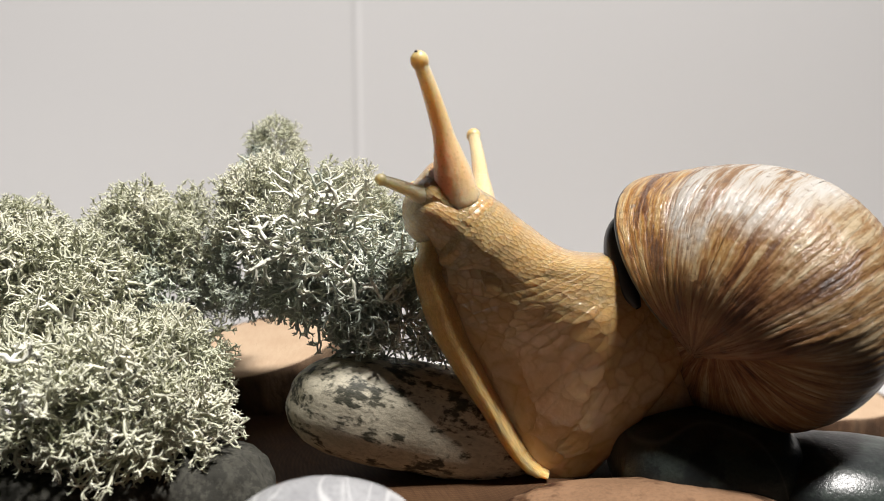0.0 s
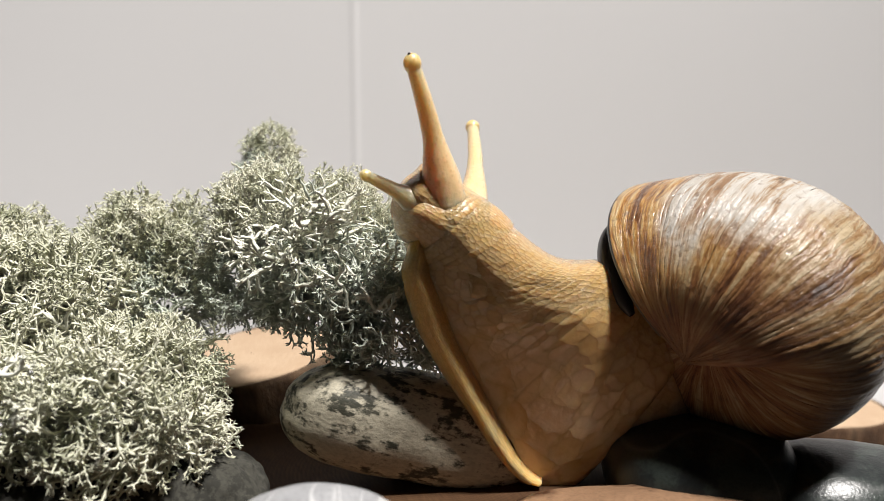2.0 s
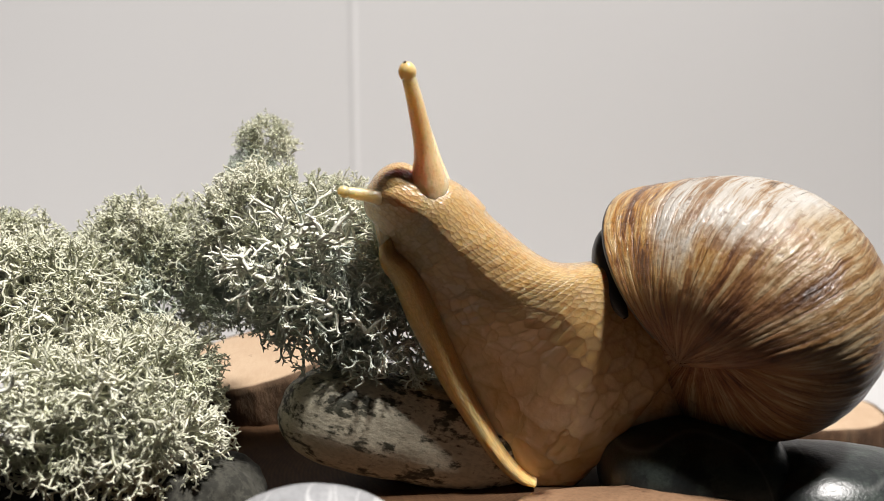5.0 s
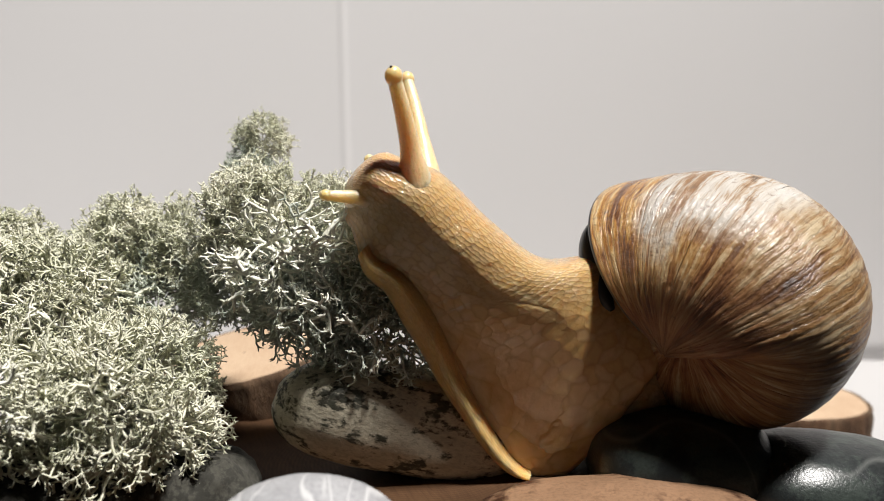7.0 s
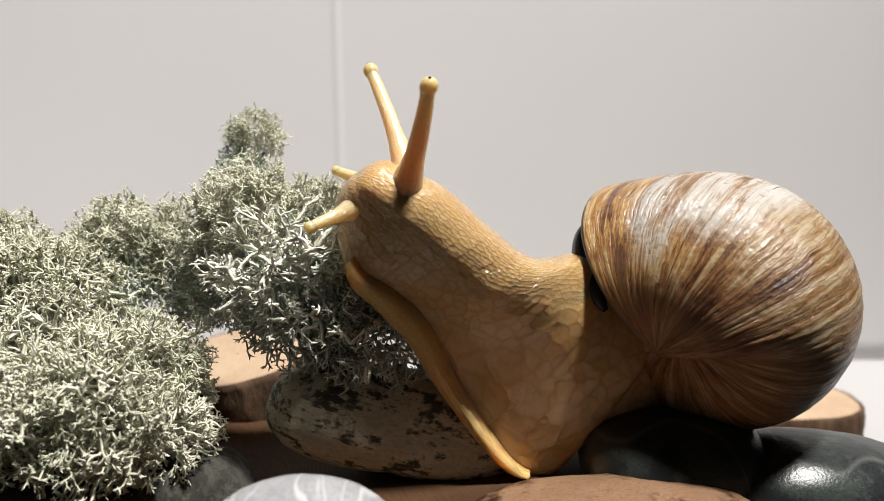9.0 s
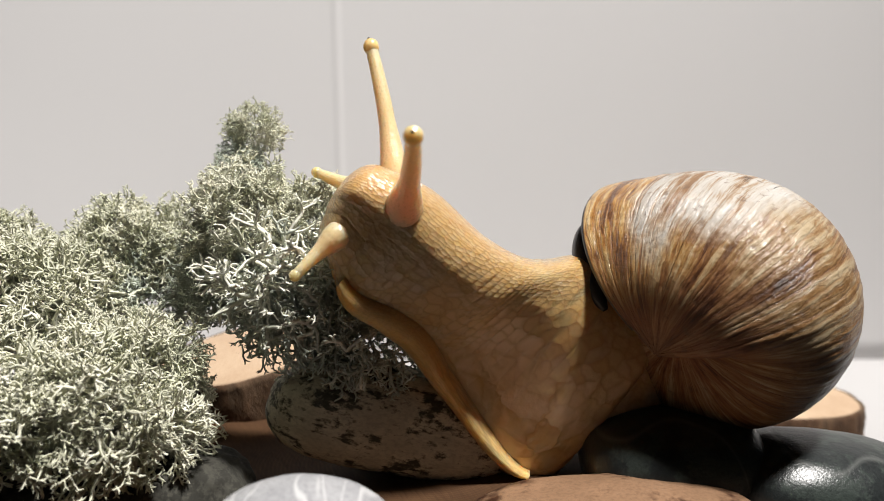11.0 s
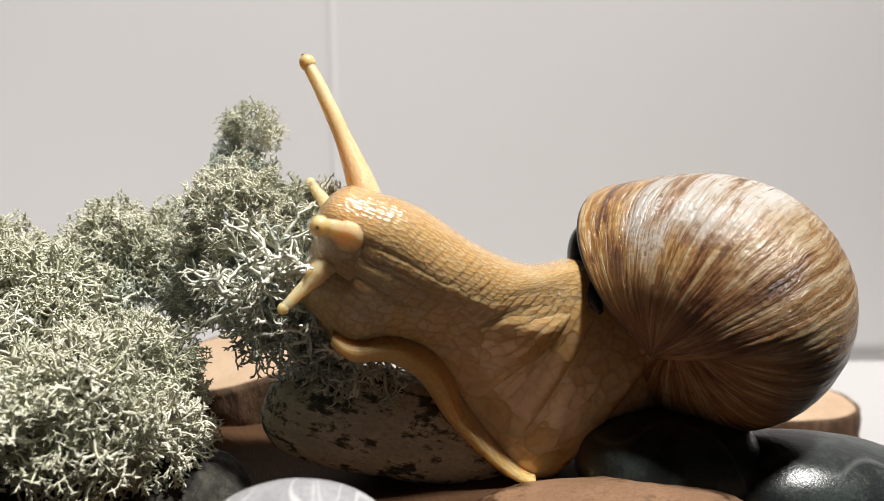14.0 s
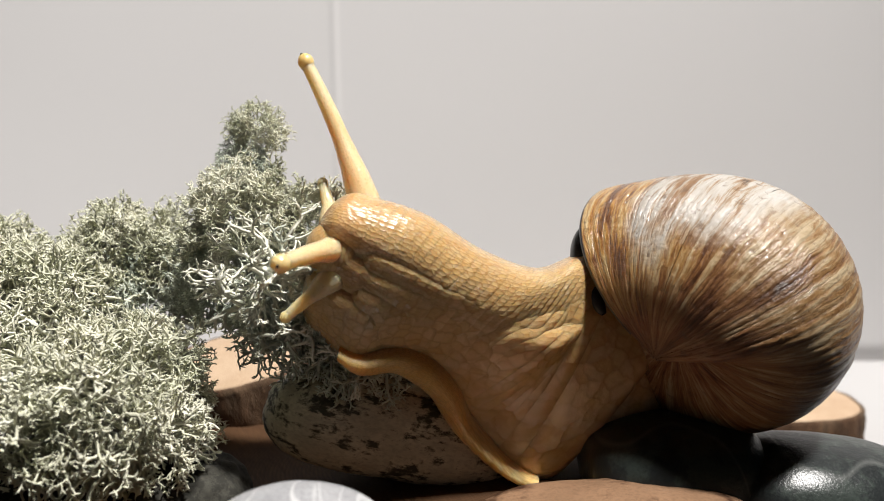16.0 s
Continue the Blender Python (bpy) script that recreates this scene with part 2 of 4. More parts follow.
# snail skin with the shade of the shell mouth put into its colour
SHADED_SKIN = skin_material("shaded_skin", (0.13, 0.075, 0.035), (0.17, 0.10, 0.045), (0.20, 0.13, 0.07), ridged=False)
MANTLE = plain_material("mantle", (0.030, 0.028, 0.028), 0.4, 0.3)
EYE = plain_material("eye", (0.03, 0.02, 0.015), 0.25, 0.3)
SHELL = shell_material()
LICHEN = lichen_material("lichen_grey_green", (0.58, 0.59, 0.43), (0.85, 0.83, 0.69))
LICHEN_PALE = lichen_material("lichen_pale", (0.78, 0.78, 0.65), (0.88, 0.87, 0.76))
# blue-grey base twigs, with the bluish shade inside the clumps painted in
LICHEN_BLUE_SHADED = lichen_material("lichen_blue_shaded", (0.47, 0.52, 0.45), (0.70, 0.73, 0.63))
LONG_STONE = stone_material("mottled_stone", (0.46, 0.42, 0.32), (0.045, 0.045, 0.030), rough=0.6, spot_cut=0.528, scale=2.0, stretch=(0.6, 1, 1.2))
WHITE_STONE = stone_material("striped_stone", (0.30, 0.30, 0.31), (0.38, 0.38, 0.39), ((0.56, 0.56, 0.56), 120.0, 0.011), 0.5)
DARK_STONE = stone_material("dark_stone", (0.017, 0.020, 0.020), (0.04, 0.05, 0.044), ((0.09, 0.095, 0.09), 22.0, 0.003), 0.3)
ROUGH_STONE = stone_material("rough_grey_stone", (0.050, 0.048, 0.038), (0.028, 0.027, 0.021), rough=0.9, scale=3.5)
PALE_STONE = stone_material("white_stone", (0.70, 0.70, 0.69), (0.6, 0.6, 0.58), rough=0.5)
BROWN_STONE = stone_material("brown_stone", (0.23, 0.135, 0.078), (0.045, 0.018, 0.010), rough=0.4, spot_cut=0.53, scale=0.35)
WOOD = wood_material("pale_wood", (0.56, 0.42, 0.29), (0.38, 0.25, 0.155))
OLD_WOOD = wood_material("brown_wood", (0.095, 0.05, 0.025), (0.04, 0.02, 0.011), spec=0.1)
BARK = bark_material()
TABLE = wood_material("black_wood", (0.022, 0.018, 0.015), (0.012, 0.010, 0.009), spec=0.1)


# ---- mesh helpers ----
def mesh_from(name, verts, faces, uv=None, smooth=True, ridge=None):
    """A mesh from vertex and face arrays (all faces with the same number of corners)."""
    verts, faces = np.asarray(verts, np.float32), np.asarray(faces, np.int32)
    me = bpy.data.meshes.new(name)
    k = faces.shape[1]
    me.vertices.add(len(verts))
    me.vertices.foreach_set("co", verts.ravel())
    me.loops.add(faces.size)
    me.loops.foreach_set("vertex_index", faces.ravel())
    me.polygons.add(len(faces))
    me.polygons.foreach_set("loop_start", np.arange(0, faces.size, k, dtype=np.int32))
    me.polygons.foreach_set("use_smooth", np.full(len(faces), smooth))
    if uv is not None:
        layer = me.uv_layers.new(name="UVMap")
        layer.data.foreach_set("uv", np.asarray(uv, np.float32)[faces.ravel()].ravel())
    if ridge is not None:
        me.attributes.new("ridge", "FLOAT", "POINT").data.foreach_set("value", np.asarray(ridge, np.float32).ravel())
    me.update(calc_edges=True)
    me.validate()
    return me


def part(name, shape, material, parent=None, label=""):
    """Links a bmesh or a mesh as one object, under a thing or a part."""
    if isinstance(shape, bmesh.types.BMesh):
        me = bpy.data.meshes.new(name)
        shape.to_mesh(me)
        shape.free()
    else:
        me = shape
    if material:
        me.materials.clear()
        me.materials.append(material)
    ob = new(name, me)
    ob.parent = parent
    return tagged(ob, label)


def thing(name, at, label, category, group=""):
    ob = new(name)
    ob.empty_display_size = 0.005
    ob.location = at
    return tagged(ob, label, category, group)


def grid(points, closed=False, uv=None):
    """Vertices and quads of a lattice of points; closed: the second direction goes round."""
    n, m = points.shape[:2]
    i, j = np.meshgrid(np.arange(n - 1), np.arange(m if closed else m - 1), indexing="ij")
    a, b = i * m + j, i * m + (j + 1) % m
    faces = np.stack([a, b, b + m, a + m], -1).reshape(-1, 4)
    return points.reshape(-1, 3), faces


def box_bm(x0, y0, z0, x1, y1, z1, bevel=0.0):
    bm = bmesh.new()
    bmesh.ops.create_cube(bm, size=1.0, matrix=Matrix.Translation(((x0 + x1) / 2, (y0 + y1) / 2, (z0 + z1) / 2)) @ Matrix.Diagonal((x1 - x0, y1 - y0, z1 - z0, 1)))
    if bevel:
        bmesh.ops.bevel(bm, geom=bm.edges[:], offset=bevel, segments=2, affect="EDGES")
    return bm


def cells(u, v, seed=0):
    """Distance across rounded cells of size 1: 0 in the grooves, near 1 on the bumps."""
    iu, iv = np.floor(u).astype(int), np.floor(v).astype(int)
    f1, f2 = np.full(u.shape, 9.0), np.full(u.shape, 9.0)
    for du in (-1, 0, 1):
        for dv in (-1, 0, 1):
            a, b = iu + du, iv + dv
            h = np.sin(a * 127.1 + b * 311.7 + seed) * 43758.5453
            g = np.sin(a * 269.5 + b * 183.3 + seed) * 28001.8384
            d = np.hypot(a + 0.5 + 0.75 * (h - np.floor(h) - 0.5) - u, b + 0.5 + 0.75 * (g - np.floor(g) - 0.5) - v)
            f2 = np.minimum(f2, np.maximum(f1, d))
            f1 = np.minimum(f1, d)
    return np.clip((f2 - f1) / 0.3, 0, 1)


def waves(p, size, seed=0, octaves=3):
    """Smooth bumps of about that size over an array of points, from sums of sines."""
    rng = np.random.RandomState(seed)
    out, amp = np.zeros(p.shape[:-1]), 1.0
    for _ in range(octaves):
        for _ in range(5):
            k = rng.normal(size=3)
            k *= 2 * math.pi / (size * np.linalg.norm(k))
            out += amp * np.sin(p @ k + rng.uniform(0, 6.3)) / 5
        size, amp = size / 2.1, amp * 0.5
    return out


# ---- the setting ----
def build_setting():
    fl = part("floor", box_bm(-0.9, -0.9, -0.030, 0.9, 0.9, -0.0015, 0.001), TABLE)
    tagged(fl, "nearly black wooden table top", "table top", kind="structure")
    sheet = part("paper_floor", box_bm(-0.33, 0.040, -0.0015, 0.33, 0.19, 0.0), GREY_PAPER)
    tagged(sheet, "pale grey-white paper sheet lying on the table", "paper", kind="structure")
    # the backdrop: a folded sheet, with one upright crease
    xs = np.concatenate([np.linspace(-0.33, -0.052, 30), np.linspace(-0.051, -0.038, 27), np.linspace(-0.037, 0.33, 40)])
    zs = np.linspace(-0.001, 0.30, 30)
    ys = 0.19 - 0.00035 * np.exp(-((xs + 0.0447) / 0.0014) ** 2) + 0.010 * np.abs(xs + 0.0447) ** 1.5
    front = np.stack([np.broadcast_to(xs[:, None], (len(xs), len(zs))), np.broadcast_to(ys[:, None], (len(xs), len(zs))), np.broadcast_to(zs, (len(xs), len(zs)))], -1)
    front[..., 1] += (0.20 - 0.85 * front[..., 0]) * front[..., 2]
    front[..., 0] *= 1 + 0.95 * front[..., 2]
    v, f = grid(front)
    wall = part("wall_north", mesh_from("wall_north", v, f), PAPER)
    wall.modifiers.new("thickness", "SOLIDIFY").thickness = 0.002
    tagged(wall, "pale grey-white paper backdrop leaning back with one upright crease", "backdrop", kind="structure")


# ---- stones and wood ----
def stone(name, at, radii, turn, material, label, rough=0.05, seed=0, power=2.3, category="stone", bend=0.0):
    """A water-worn stone: an ellipsoid, slightly square, uneven at two scales."""
    n, m = 64, 96
    th = np.linspace(0.0001, math.pi - 0.0001, n)[:, None]
    ph = np.linspace(0, 2 * math.pi, m, endpoint=False)[None]
    d = np.stack([np.sin(th) * np.cos(ph), np.sin(th) * np.sin(ph), np.cos(th) + 0 * ph], -1)
    d /= (np.abs(d) ** power).sum(-1, keepdims=True) ** (1 / power)
    p = d * np.array(radii)
    size = min(radii)
    p *= (1 + rough * waves(p, size * 2.6, seed) + 0.15 * rough * waves(p, size * 0.5, seed + 9))[..., None]
    p[..., 2] += bend * (p[..., 0] / radii[0]) ** 2
    v, f = grid(p, True)
    ob = part(name, mesh_from(name, v, f), material)
    ob.matrix_basis = pose(*at, *turn)
    return tagged(ob, label, category, "stones on the table")


def wood_slice(name, at, radius, height, turn, top_mat, label, seed=0, oval=1.0):
    """A slice of a branch: a wooden disc with an uneven outline and a ring of bark round it."""
    root = thing(name, at, label, "wood slice", "wood slices")
    root.rotation_euler = [radians(a) for a in turn]
    m = 120
    ph = np.linspace(0, 2 * math.pi, m, endpoint=False)
    ring = np.stack([np.cos(ph), np.sin(ph), 0 * ph], -1)
    edge = 1 + 0.05 * waves(ring, 1.6, seed) + 0.012 * waves(ring, 0.25, seed + 3)

    def loft(levels):
        rows = []
        for z, k in levels:
            r = ring * (radius * k * edge)[:, None]
            r[:, 1] *= oval
            r[:, 2] = z
            rows.append(r)
        return np.array(rows)

    core = loft([(0, 0.01), (0, 0.93), (height * 0.93, 0.95), (height * 0.985, 0.94), (height, 0.92), (height, 0.6), (height, 0.3), (height, 0.01)])
    v, f = grid(core, True)
    part("wood_core", mesh_from("wood_core", v, f), top_mat, root)
    hs = np.linspace(0.0, 0.985, 9)
    bark = loft([(height * h, 0.985 + 0.02 * math.sin(h * 3.1)) for h in hs] + [(height * 0.985, 0.95), (height * 0.9, 0.93), (0, 0.93), (0, 0.985)])
    bark[:9] *= (1 + 0.018 * waves(bark[:9], radius * 0.2, seed + 5))[..., None]
    v, f = grid(bark, True)
    part("bark", mesh_from("bark", v, f), BARK, root, "dark brown bark")
    return root


def build_ground_things():
    wood_slice("wood_slice", (-0.005, 0.014, 0.0), 0.088, 0.0215, (0, 0, 20), OLD_WOOD, "large brown wood slice lying under the stones", 4, 0.92)
    wood_slice("wood_slice", (-0.058, 0.064, 0.0210), 0.0255, 0.0150, (9, -9, 0), WOOD, "pale sunlit wood slice with dark bark behind the stones", 11, 0.9)
    wood_slice("wood_slice", (0.117, 0.100, 0.0), 0.029, 0.0108, (0, 0, 10), WOOD, "small pale wood slice with thin bark on the paper", 7, 0.95)
    stone("stone", (-0.0085, 0.0085, 0.0330), (0.0310, 0.0122, 0.0118), (0, 14.5, 13), LONG_STONE, "long grey-beige stone with black mottling", 0.05, 3, 2.5)
    stone("stone", (-0.0212, -0.046, 0.0302), (0.0165, 0.013, 0.0115), (0, 3, 8), WHITE_STONE, "pale grey pebble with white veins", 0.03, 5, 2.1)
    stone("stone", (0.0352, -0.022, 0.0226), (0.0305, 0.017, 0.0070), (0, 0, 0), BROWN_STONE, "flat reddish brown stone with dark patches", 0.03, 8, 2.2)
    stone("stone", (0.088, -0.002, 0.0170), (0.030, 0.019, 0.0155), (0, 12, 6), DARK_STONE, "smooth dark green stone with a pale vein", 0.03, 12, 2.3)
    stone("stone", (0.052, 0.002, 0.0265), (0.020, 0.018, 0.0115), (0, -3, 0), DARK_STONE, "smooth blackish stone in the snail's shade", 0.03, 14, 2.5)
    stone("stone", (-0.051, -0.010, 0.0245), (0.0140, 0.012, 0.0085), (0, 8, 10), ROUGH_STONE, "rough dark grey stone under the lichen", 0.16, 17, 2.3)
    stone("stone", (-0.080, -0.004, 0.0255), (0.026, 0.024, 0.0085), (0, 0, 20), ROUGH_STONE, "rough dark grey stone under the lichen", 0.08, 27, 2.3)
    stone("stone", (0.000, 0.032, 0.0300), (0.016, 0.010, 0.0085), (0, 6, -8), PALE_STONE, "white stone behind the long stone", 0.04, 21, 2.2)


# ---- lichen ----
def sprig(seed, depth=5, length=3.2, radius=0.42, spread=0.62, straight=0.0):
    """One branching tuft: segments as rows of start, end, start radius, end radius, in millimetres; it grows up from 0."""
    rng = np.random.RandomState(seed)
    rows = []

    def grow(p, d, size, r, level):
        mid = d + rng.normal(size=3) * 0.2
        mid /= np.linalg.norm(mid)
        q = p + mid * size * 0.55
        e = mid + rng.normal(size=3) * 0.3
        e /= np.linalg.norm(e)
        s = q + e * size * 0.5
        rows.append((*p, *q, r, r * 0.9))
        rows.append((*q, *s, r * 0.9, r * 0.80 if level < depth else r * 0.34))
        if level >= depth:
            return
        for _ in range(3 if rng.rand() < 0.35 else 2):
            k = e + rng.normal(size=3) * spread + np.array((0, 0, straight))
            k /= np.linalg.norm(k)
            grow(s, k, size * rng.uniform(0.58, 0.80), r * 0.80, level + 1)

    grow(np.zeros(3), np.array((0.0, 0.0, 1.0)), length, radius, 0)
    return np.array(rows)


FINE = [sprig(k, 5, 3.1, 0.38, 0.72) for k in range(8)]
BROAD = [sprig(40 + k, 4, 5.4, 0.62, 0.62) for k in range(8)]
STOUT = [sprig(80 + k, 4, 5.6, 0.95, 0.75) for k in range(4)]


def tubes(seg):
    """Vertices and triangles of three-sided tapered twigs."""
    a, b, ra, rb = seg[:, :3], seg[:, 3:6], seg[:, 6:7], seg[:, 7:8]
    d = b - a
    d /= np.linalg.norm(d, axis=1, keepdims=True) + 1e-9
    side = np.cross(d, np.where(np.abs(d[:, 2:3]) < 0.8, (0.0, 0.0, 1.0), (1.0, 0.0, 0.0)))
    side /= np.linalg.norm(side, axis=1, keepdims=True) + 1e-9
    other = np.cross(d, side)
    rows = []
    for c, r in ((a - d * ra * 0.3, ra), (b + d * rb * 0.3, rb)):
        for k in range(3):
            w = 2 * math.pi * k / 3
            rows.append(c + r * (math.cos(w) * side + math.sin(w) * other))
    v = np.stack(rows, 1).reshape(-1, 3)
    tri = np.array([(0, 1, 4), (0, 4, 3), (1, 2, 5), (1, 5, 4), (2, 0, 3), (2, 3, 5)])
    f = (np.arange(len(seg))[:, None, None] * 6 + tri).reshape(-1, 3)
    return v * MM, f


def turn_to(d, rng):
    """A turn that brings z onto d, with a chance roll."""
    d = d / np.linalg.norm(d)
    x = np.cross(d, rng.normal(size=3))
    x /= np.linalg.norm(x)
    return np.stack([x, np.cross(d, x), d], 1)


def fill(kinds, centre, radii, count, rng, start=0.5, scale=(0.8, 1.2), lean=(0, 0, 0), lower=-0.75):
    """Sprigs that grow outwards over a lump, as one array of segments."""
    out = []
    while len(out) < count:
        d = rng.normal(size=3)
        d /= np.linalg.norm(d)
        if d[2] < lower:
            continue
        root = np.array(centre) + d * np.array(radii) * rng.uniform(start * 0.7, start * 1.25)
        grow = d + rng.normal(size=3) * 0.3 + np.array(lean)
        s = kinds[rng.randint(len(kinds))] * rng.uniform(*scale)
        t = turn_to(grow, rng)
        out.append(np.hstack([s[:, :3] @ t.T + root, s[:, 3:6] @ t.T + root, s[:, 6:]]))
    return np.concatenate(out)


def lichen_clump(name, at, lumps, label, seed=0, stout=()):
    """A cushion of lichen round the place at (millimetres): lumps of (kinds, centre, radii, count, start, scale, material)."""
    rng = np.random.RandomState(seed)
    root = thing(name, [c * MM for c in at], label, "lichen", "lichen clumps")
    by_mat = {}
    for kinds, centre, radii, count, start, scale, mat in lumps:
        by_mat.setdefault(mat.name, (mat, []))[1].append(fill(kinds, centre, radii, count, rng, start, scale))
    for mat, segs in by_mat.values():
        v, f = tubes(np.concatenate(segs))
        tagged(part("crown", mesh_from("crown", v, f), mat, root), kind="stuff")
    # single branches that stand out of the crown, on shared meshes
    shapes = [mesh_from("branch", *tubes(b)) for b in BROAD]
    for kinds, centre, radii, count, start, scale, mat in lumps:
        if kinds is not BROAD:
            continue
        for _ in range(count // 6):
            d = rng.normal(size=3)
            d[1] = -abs(d[1]) - 0.4
            d /= np.linalg.norm(d)
            shape = shapes[rng.randint(len(shapes))]
            if not shape.materials:
                shape.materials.append(mat)
            ob = part("branch", shape, None, root)
            turn = Matrix(turn_to(d + rng.normal(size=3) * 0.3, rng).tolist()).to_4x4()
            ob.matrix_basis = Matrix.Translation((np.array(centre) + d * np.array(radii) * start * 1.3) * MM) @ turn @ Matrix.Scale(rng.uniform(*scale), 4)
    for place, way, size in stout:
        s = STOUT[rng.randint(len(STOUT))] * size
        t = turn_to(np.array(way, float), rng)
        v, f = tubes(np.hstack([s[:, :3] @ t.T + place, s[:, 3:6] @ t.T + place, s[:, 6:]]))
        part("branch", mesh_from("branch", v, f), LICHEN_PALE, root, "thick pale forked branch")
    return root


def build_lichen():
    made = {}
    made["mid"] = lichen_clump("lichen_clump", (-30, 15, 60), [
        (FINE, (-14, -1, 19), (13, 13, 13), 184, 0.55, (0.75, 1.1), LICHEN),
        (FINE, (3, -2, 18), (15, 12, 12), 180, 0.55, (0.6, 0.85), LICHEN),
        (FINE, (-14, 9, 38.5), (7.5, 6.5, 6), 110, 0.5, (0.38, 0.55), LICHEN),
        (FINE, (-17, 7, 29), (7, 7, 8), 100, 0.5, (0.42, 0.62), LICHEN_BLUE_SHADED),
        (BROAD, (2, -8, 1), (17, 12, 13), 120, 0.46, (0.72, 0.98), LICHEN_BLUE_SHADED),
        (BROAD, (15, -6, -7), (13, 12, 11), 95, 0.46, (0.65, 0.9), LICHEN_BLUE_SHADED),
        (FINE, (-19, 1, 5), (10, 10, 13), 104, 0.5, (0.8, 1.15), LICHEN_BLUE_SHADED),
        (FINE, (10, 2, 12.5), (12, 10, 10), 120, 0.5, (0.55, 0.8), LICHEN_BLUE_SHADED),
        (BROAD, (-3, -14, 9), (9, 5, 9), 30, 0.5, (0.9, 1.1), LICHEN_PALE),
    ], "tall grey-green reindeer lichen clump leaning on the stones", 1,
        [((-5, -18, 6), (-0.7, -0.7, 0.2), 0.95), ((0, -19, 10), (0.1, -0.8, 0.7), 0.95), ((2, -18, 14), (0.5, -0.7, 0.4), 0.9), ((-2, -18, 4), (-0.2, -0.8, -0.4), 0.85), ((-1, -18, 12), (-0.3, -0.6, 0.9), 0.9), ((10, -17, -4), (0.4, -0.7, 0.2), 0.75), ((-5, -18, 12), (-0.5, -0.8, 0.6), 0.7), ((12, -15, -10), (0.6, -0.6, 0.4), 0.75), ((6, -18, 2), (0.0, -0.8, -0.3), 0.7)])
    made["front"] = lichen_clump("lichen_clump", (-65, -5, 35), [
        (BROAD, (-2, -7, 7), (19, 15, 14), 190, 0.56, (0.68, 0.92), LICHEN),
        (BROAD, (-22, -6, 7), (17, 15, 14), 150, 0.56, (0.68, 0.92), LICHEN),
        (FINE, (2, 2, 13), (14, 12, 11), 120, 0.6, (0.8, 1.1), LICHEN),
        (BROAD, (7, -5, 2), (9, 10, 9.5), 70, 0.5, (0.55, 0.75), LICHEN),
    ], "low cushion of pale grey-green reindeer lichen", 2,
        [((-20, -21, 18), (0.8, -0.5, 0.3), 0.7), ((-26, -20, 14), (0.5, -0.7, 0.2), 0.7), ((-14, -22, 10), (0.4, -0.8, 0.2), 0.6)])
    made["middle_back"] = lichen_clump("lichen_clump", (-66, 22, 58), [
        (FINE, (-11, 3, 13.5), (13, 11, 12), 152, 0.5, (0.8, 1.15), LICHEN),
        (FINE, (-19, 3, 8.5), (9, 10, 10), 72, 0.5, (0.8, 1.15), LICHEN),
        (FINE, (1, 1, 12), (9, 9, 13), 64, 0.5, (0.8, 1.15), LICHEN),
        (BROAD, (-6, 0, 0), (14, 10, 12), 99, 0.5, (0.6, 0.8), LICHEN_BLUE_SHADED),
    ], "upright bushy grey-green lichen clump", 3, [((-14, -8, -8), (-0.1, -0.2, 1), 0.9), ((-5, -9, -8), (0.2, -0.2, 1), 0.9), ((-8, -9, -6), (-0.4, -0.2, 1), 0.8)])
    made["back"] = lichen_clump("lichen_clump", (-95, 15, 52), [
        (FINE, (-9, 5, 15.5), (13, 12, 13), 144, 0.5, (0.8, 1.15), LICHEN),
        (BROAD, (-4, -3, 9), (14, 12, 13), 100, 0.5, (0.7, 0.92), LICHEN),
        (BROAD, (11, -6, 7), (13, 11, 11), 100, 0.5, (0.65, 0.88), LICHEN),
    ], "pale grey-green lichen clump at the edge", 4, [((12, -16, 2), (0.3, -0.5, 1), 0.8), ((8, -16, 0), (-0.2, -0.5, 1), 0.7)])
    return made


# ---- the snail ----
S0 = [(0, 25.6, 21.4, 56.6, 57.2, -0.0), (1.5, 26.0, 22.0, 56.0, 57.3, -0.0), (3.5, 26.0, 22.0, 56.1, 57.8, -0.0), (7, 27.9, 21.0, 58.1, 57.4, -0.0), (8, 28.6, 21.0, 57.2, 58.1, -0.0), (9, 28.7, 21.0, 56.7, 58.1, -0.0), (11.5, 28.7, 20.9, 56.7, 57.3, -0.0), (12.5, 29.3, 21.1, 56.7, 57.7, -0.0), (14.5, 29.6, 21.2, 57.6, 57.7, -0.0), (16, 29.3, 21.5, 57.6, 58.5, -0.0)]
S1 = [(0, 14.1, 23.4, 45.6, 68.0, -0.0), (1.5, 14.0, 23.3, 45.1, 68.1, -0.0), (3.5, 13.3, 23.7, 45.2, 68.6, -0.0), (7, 14.8, 22.5, 46.9, 68.7, -0.0), (8, 15.5, 22.5, 45.9, 69.4, -0.0), (9, 16.2, 22.6, 45.4, 69.4, -0.0), (11.5, 16.2, 22.4, 45.4, 68.7, -0.0), (12.5, 17.4, 22.0, 45.5, 69.1, -0.0), (14.5, 18.3, 21.8, 46.3, 69.0, -0.0), (16, 18.1, 21.7, 46.4, 69.8, -0.0)]
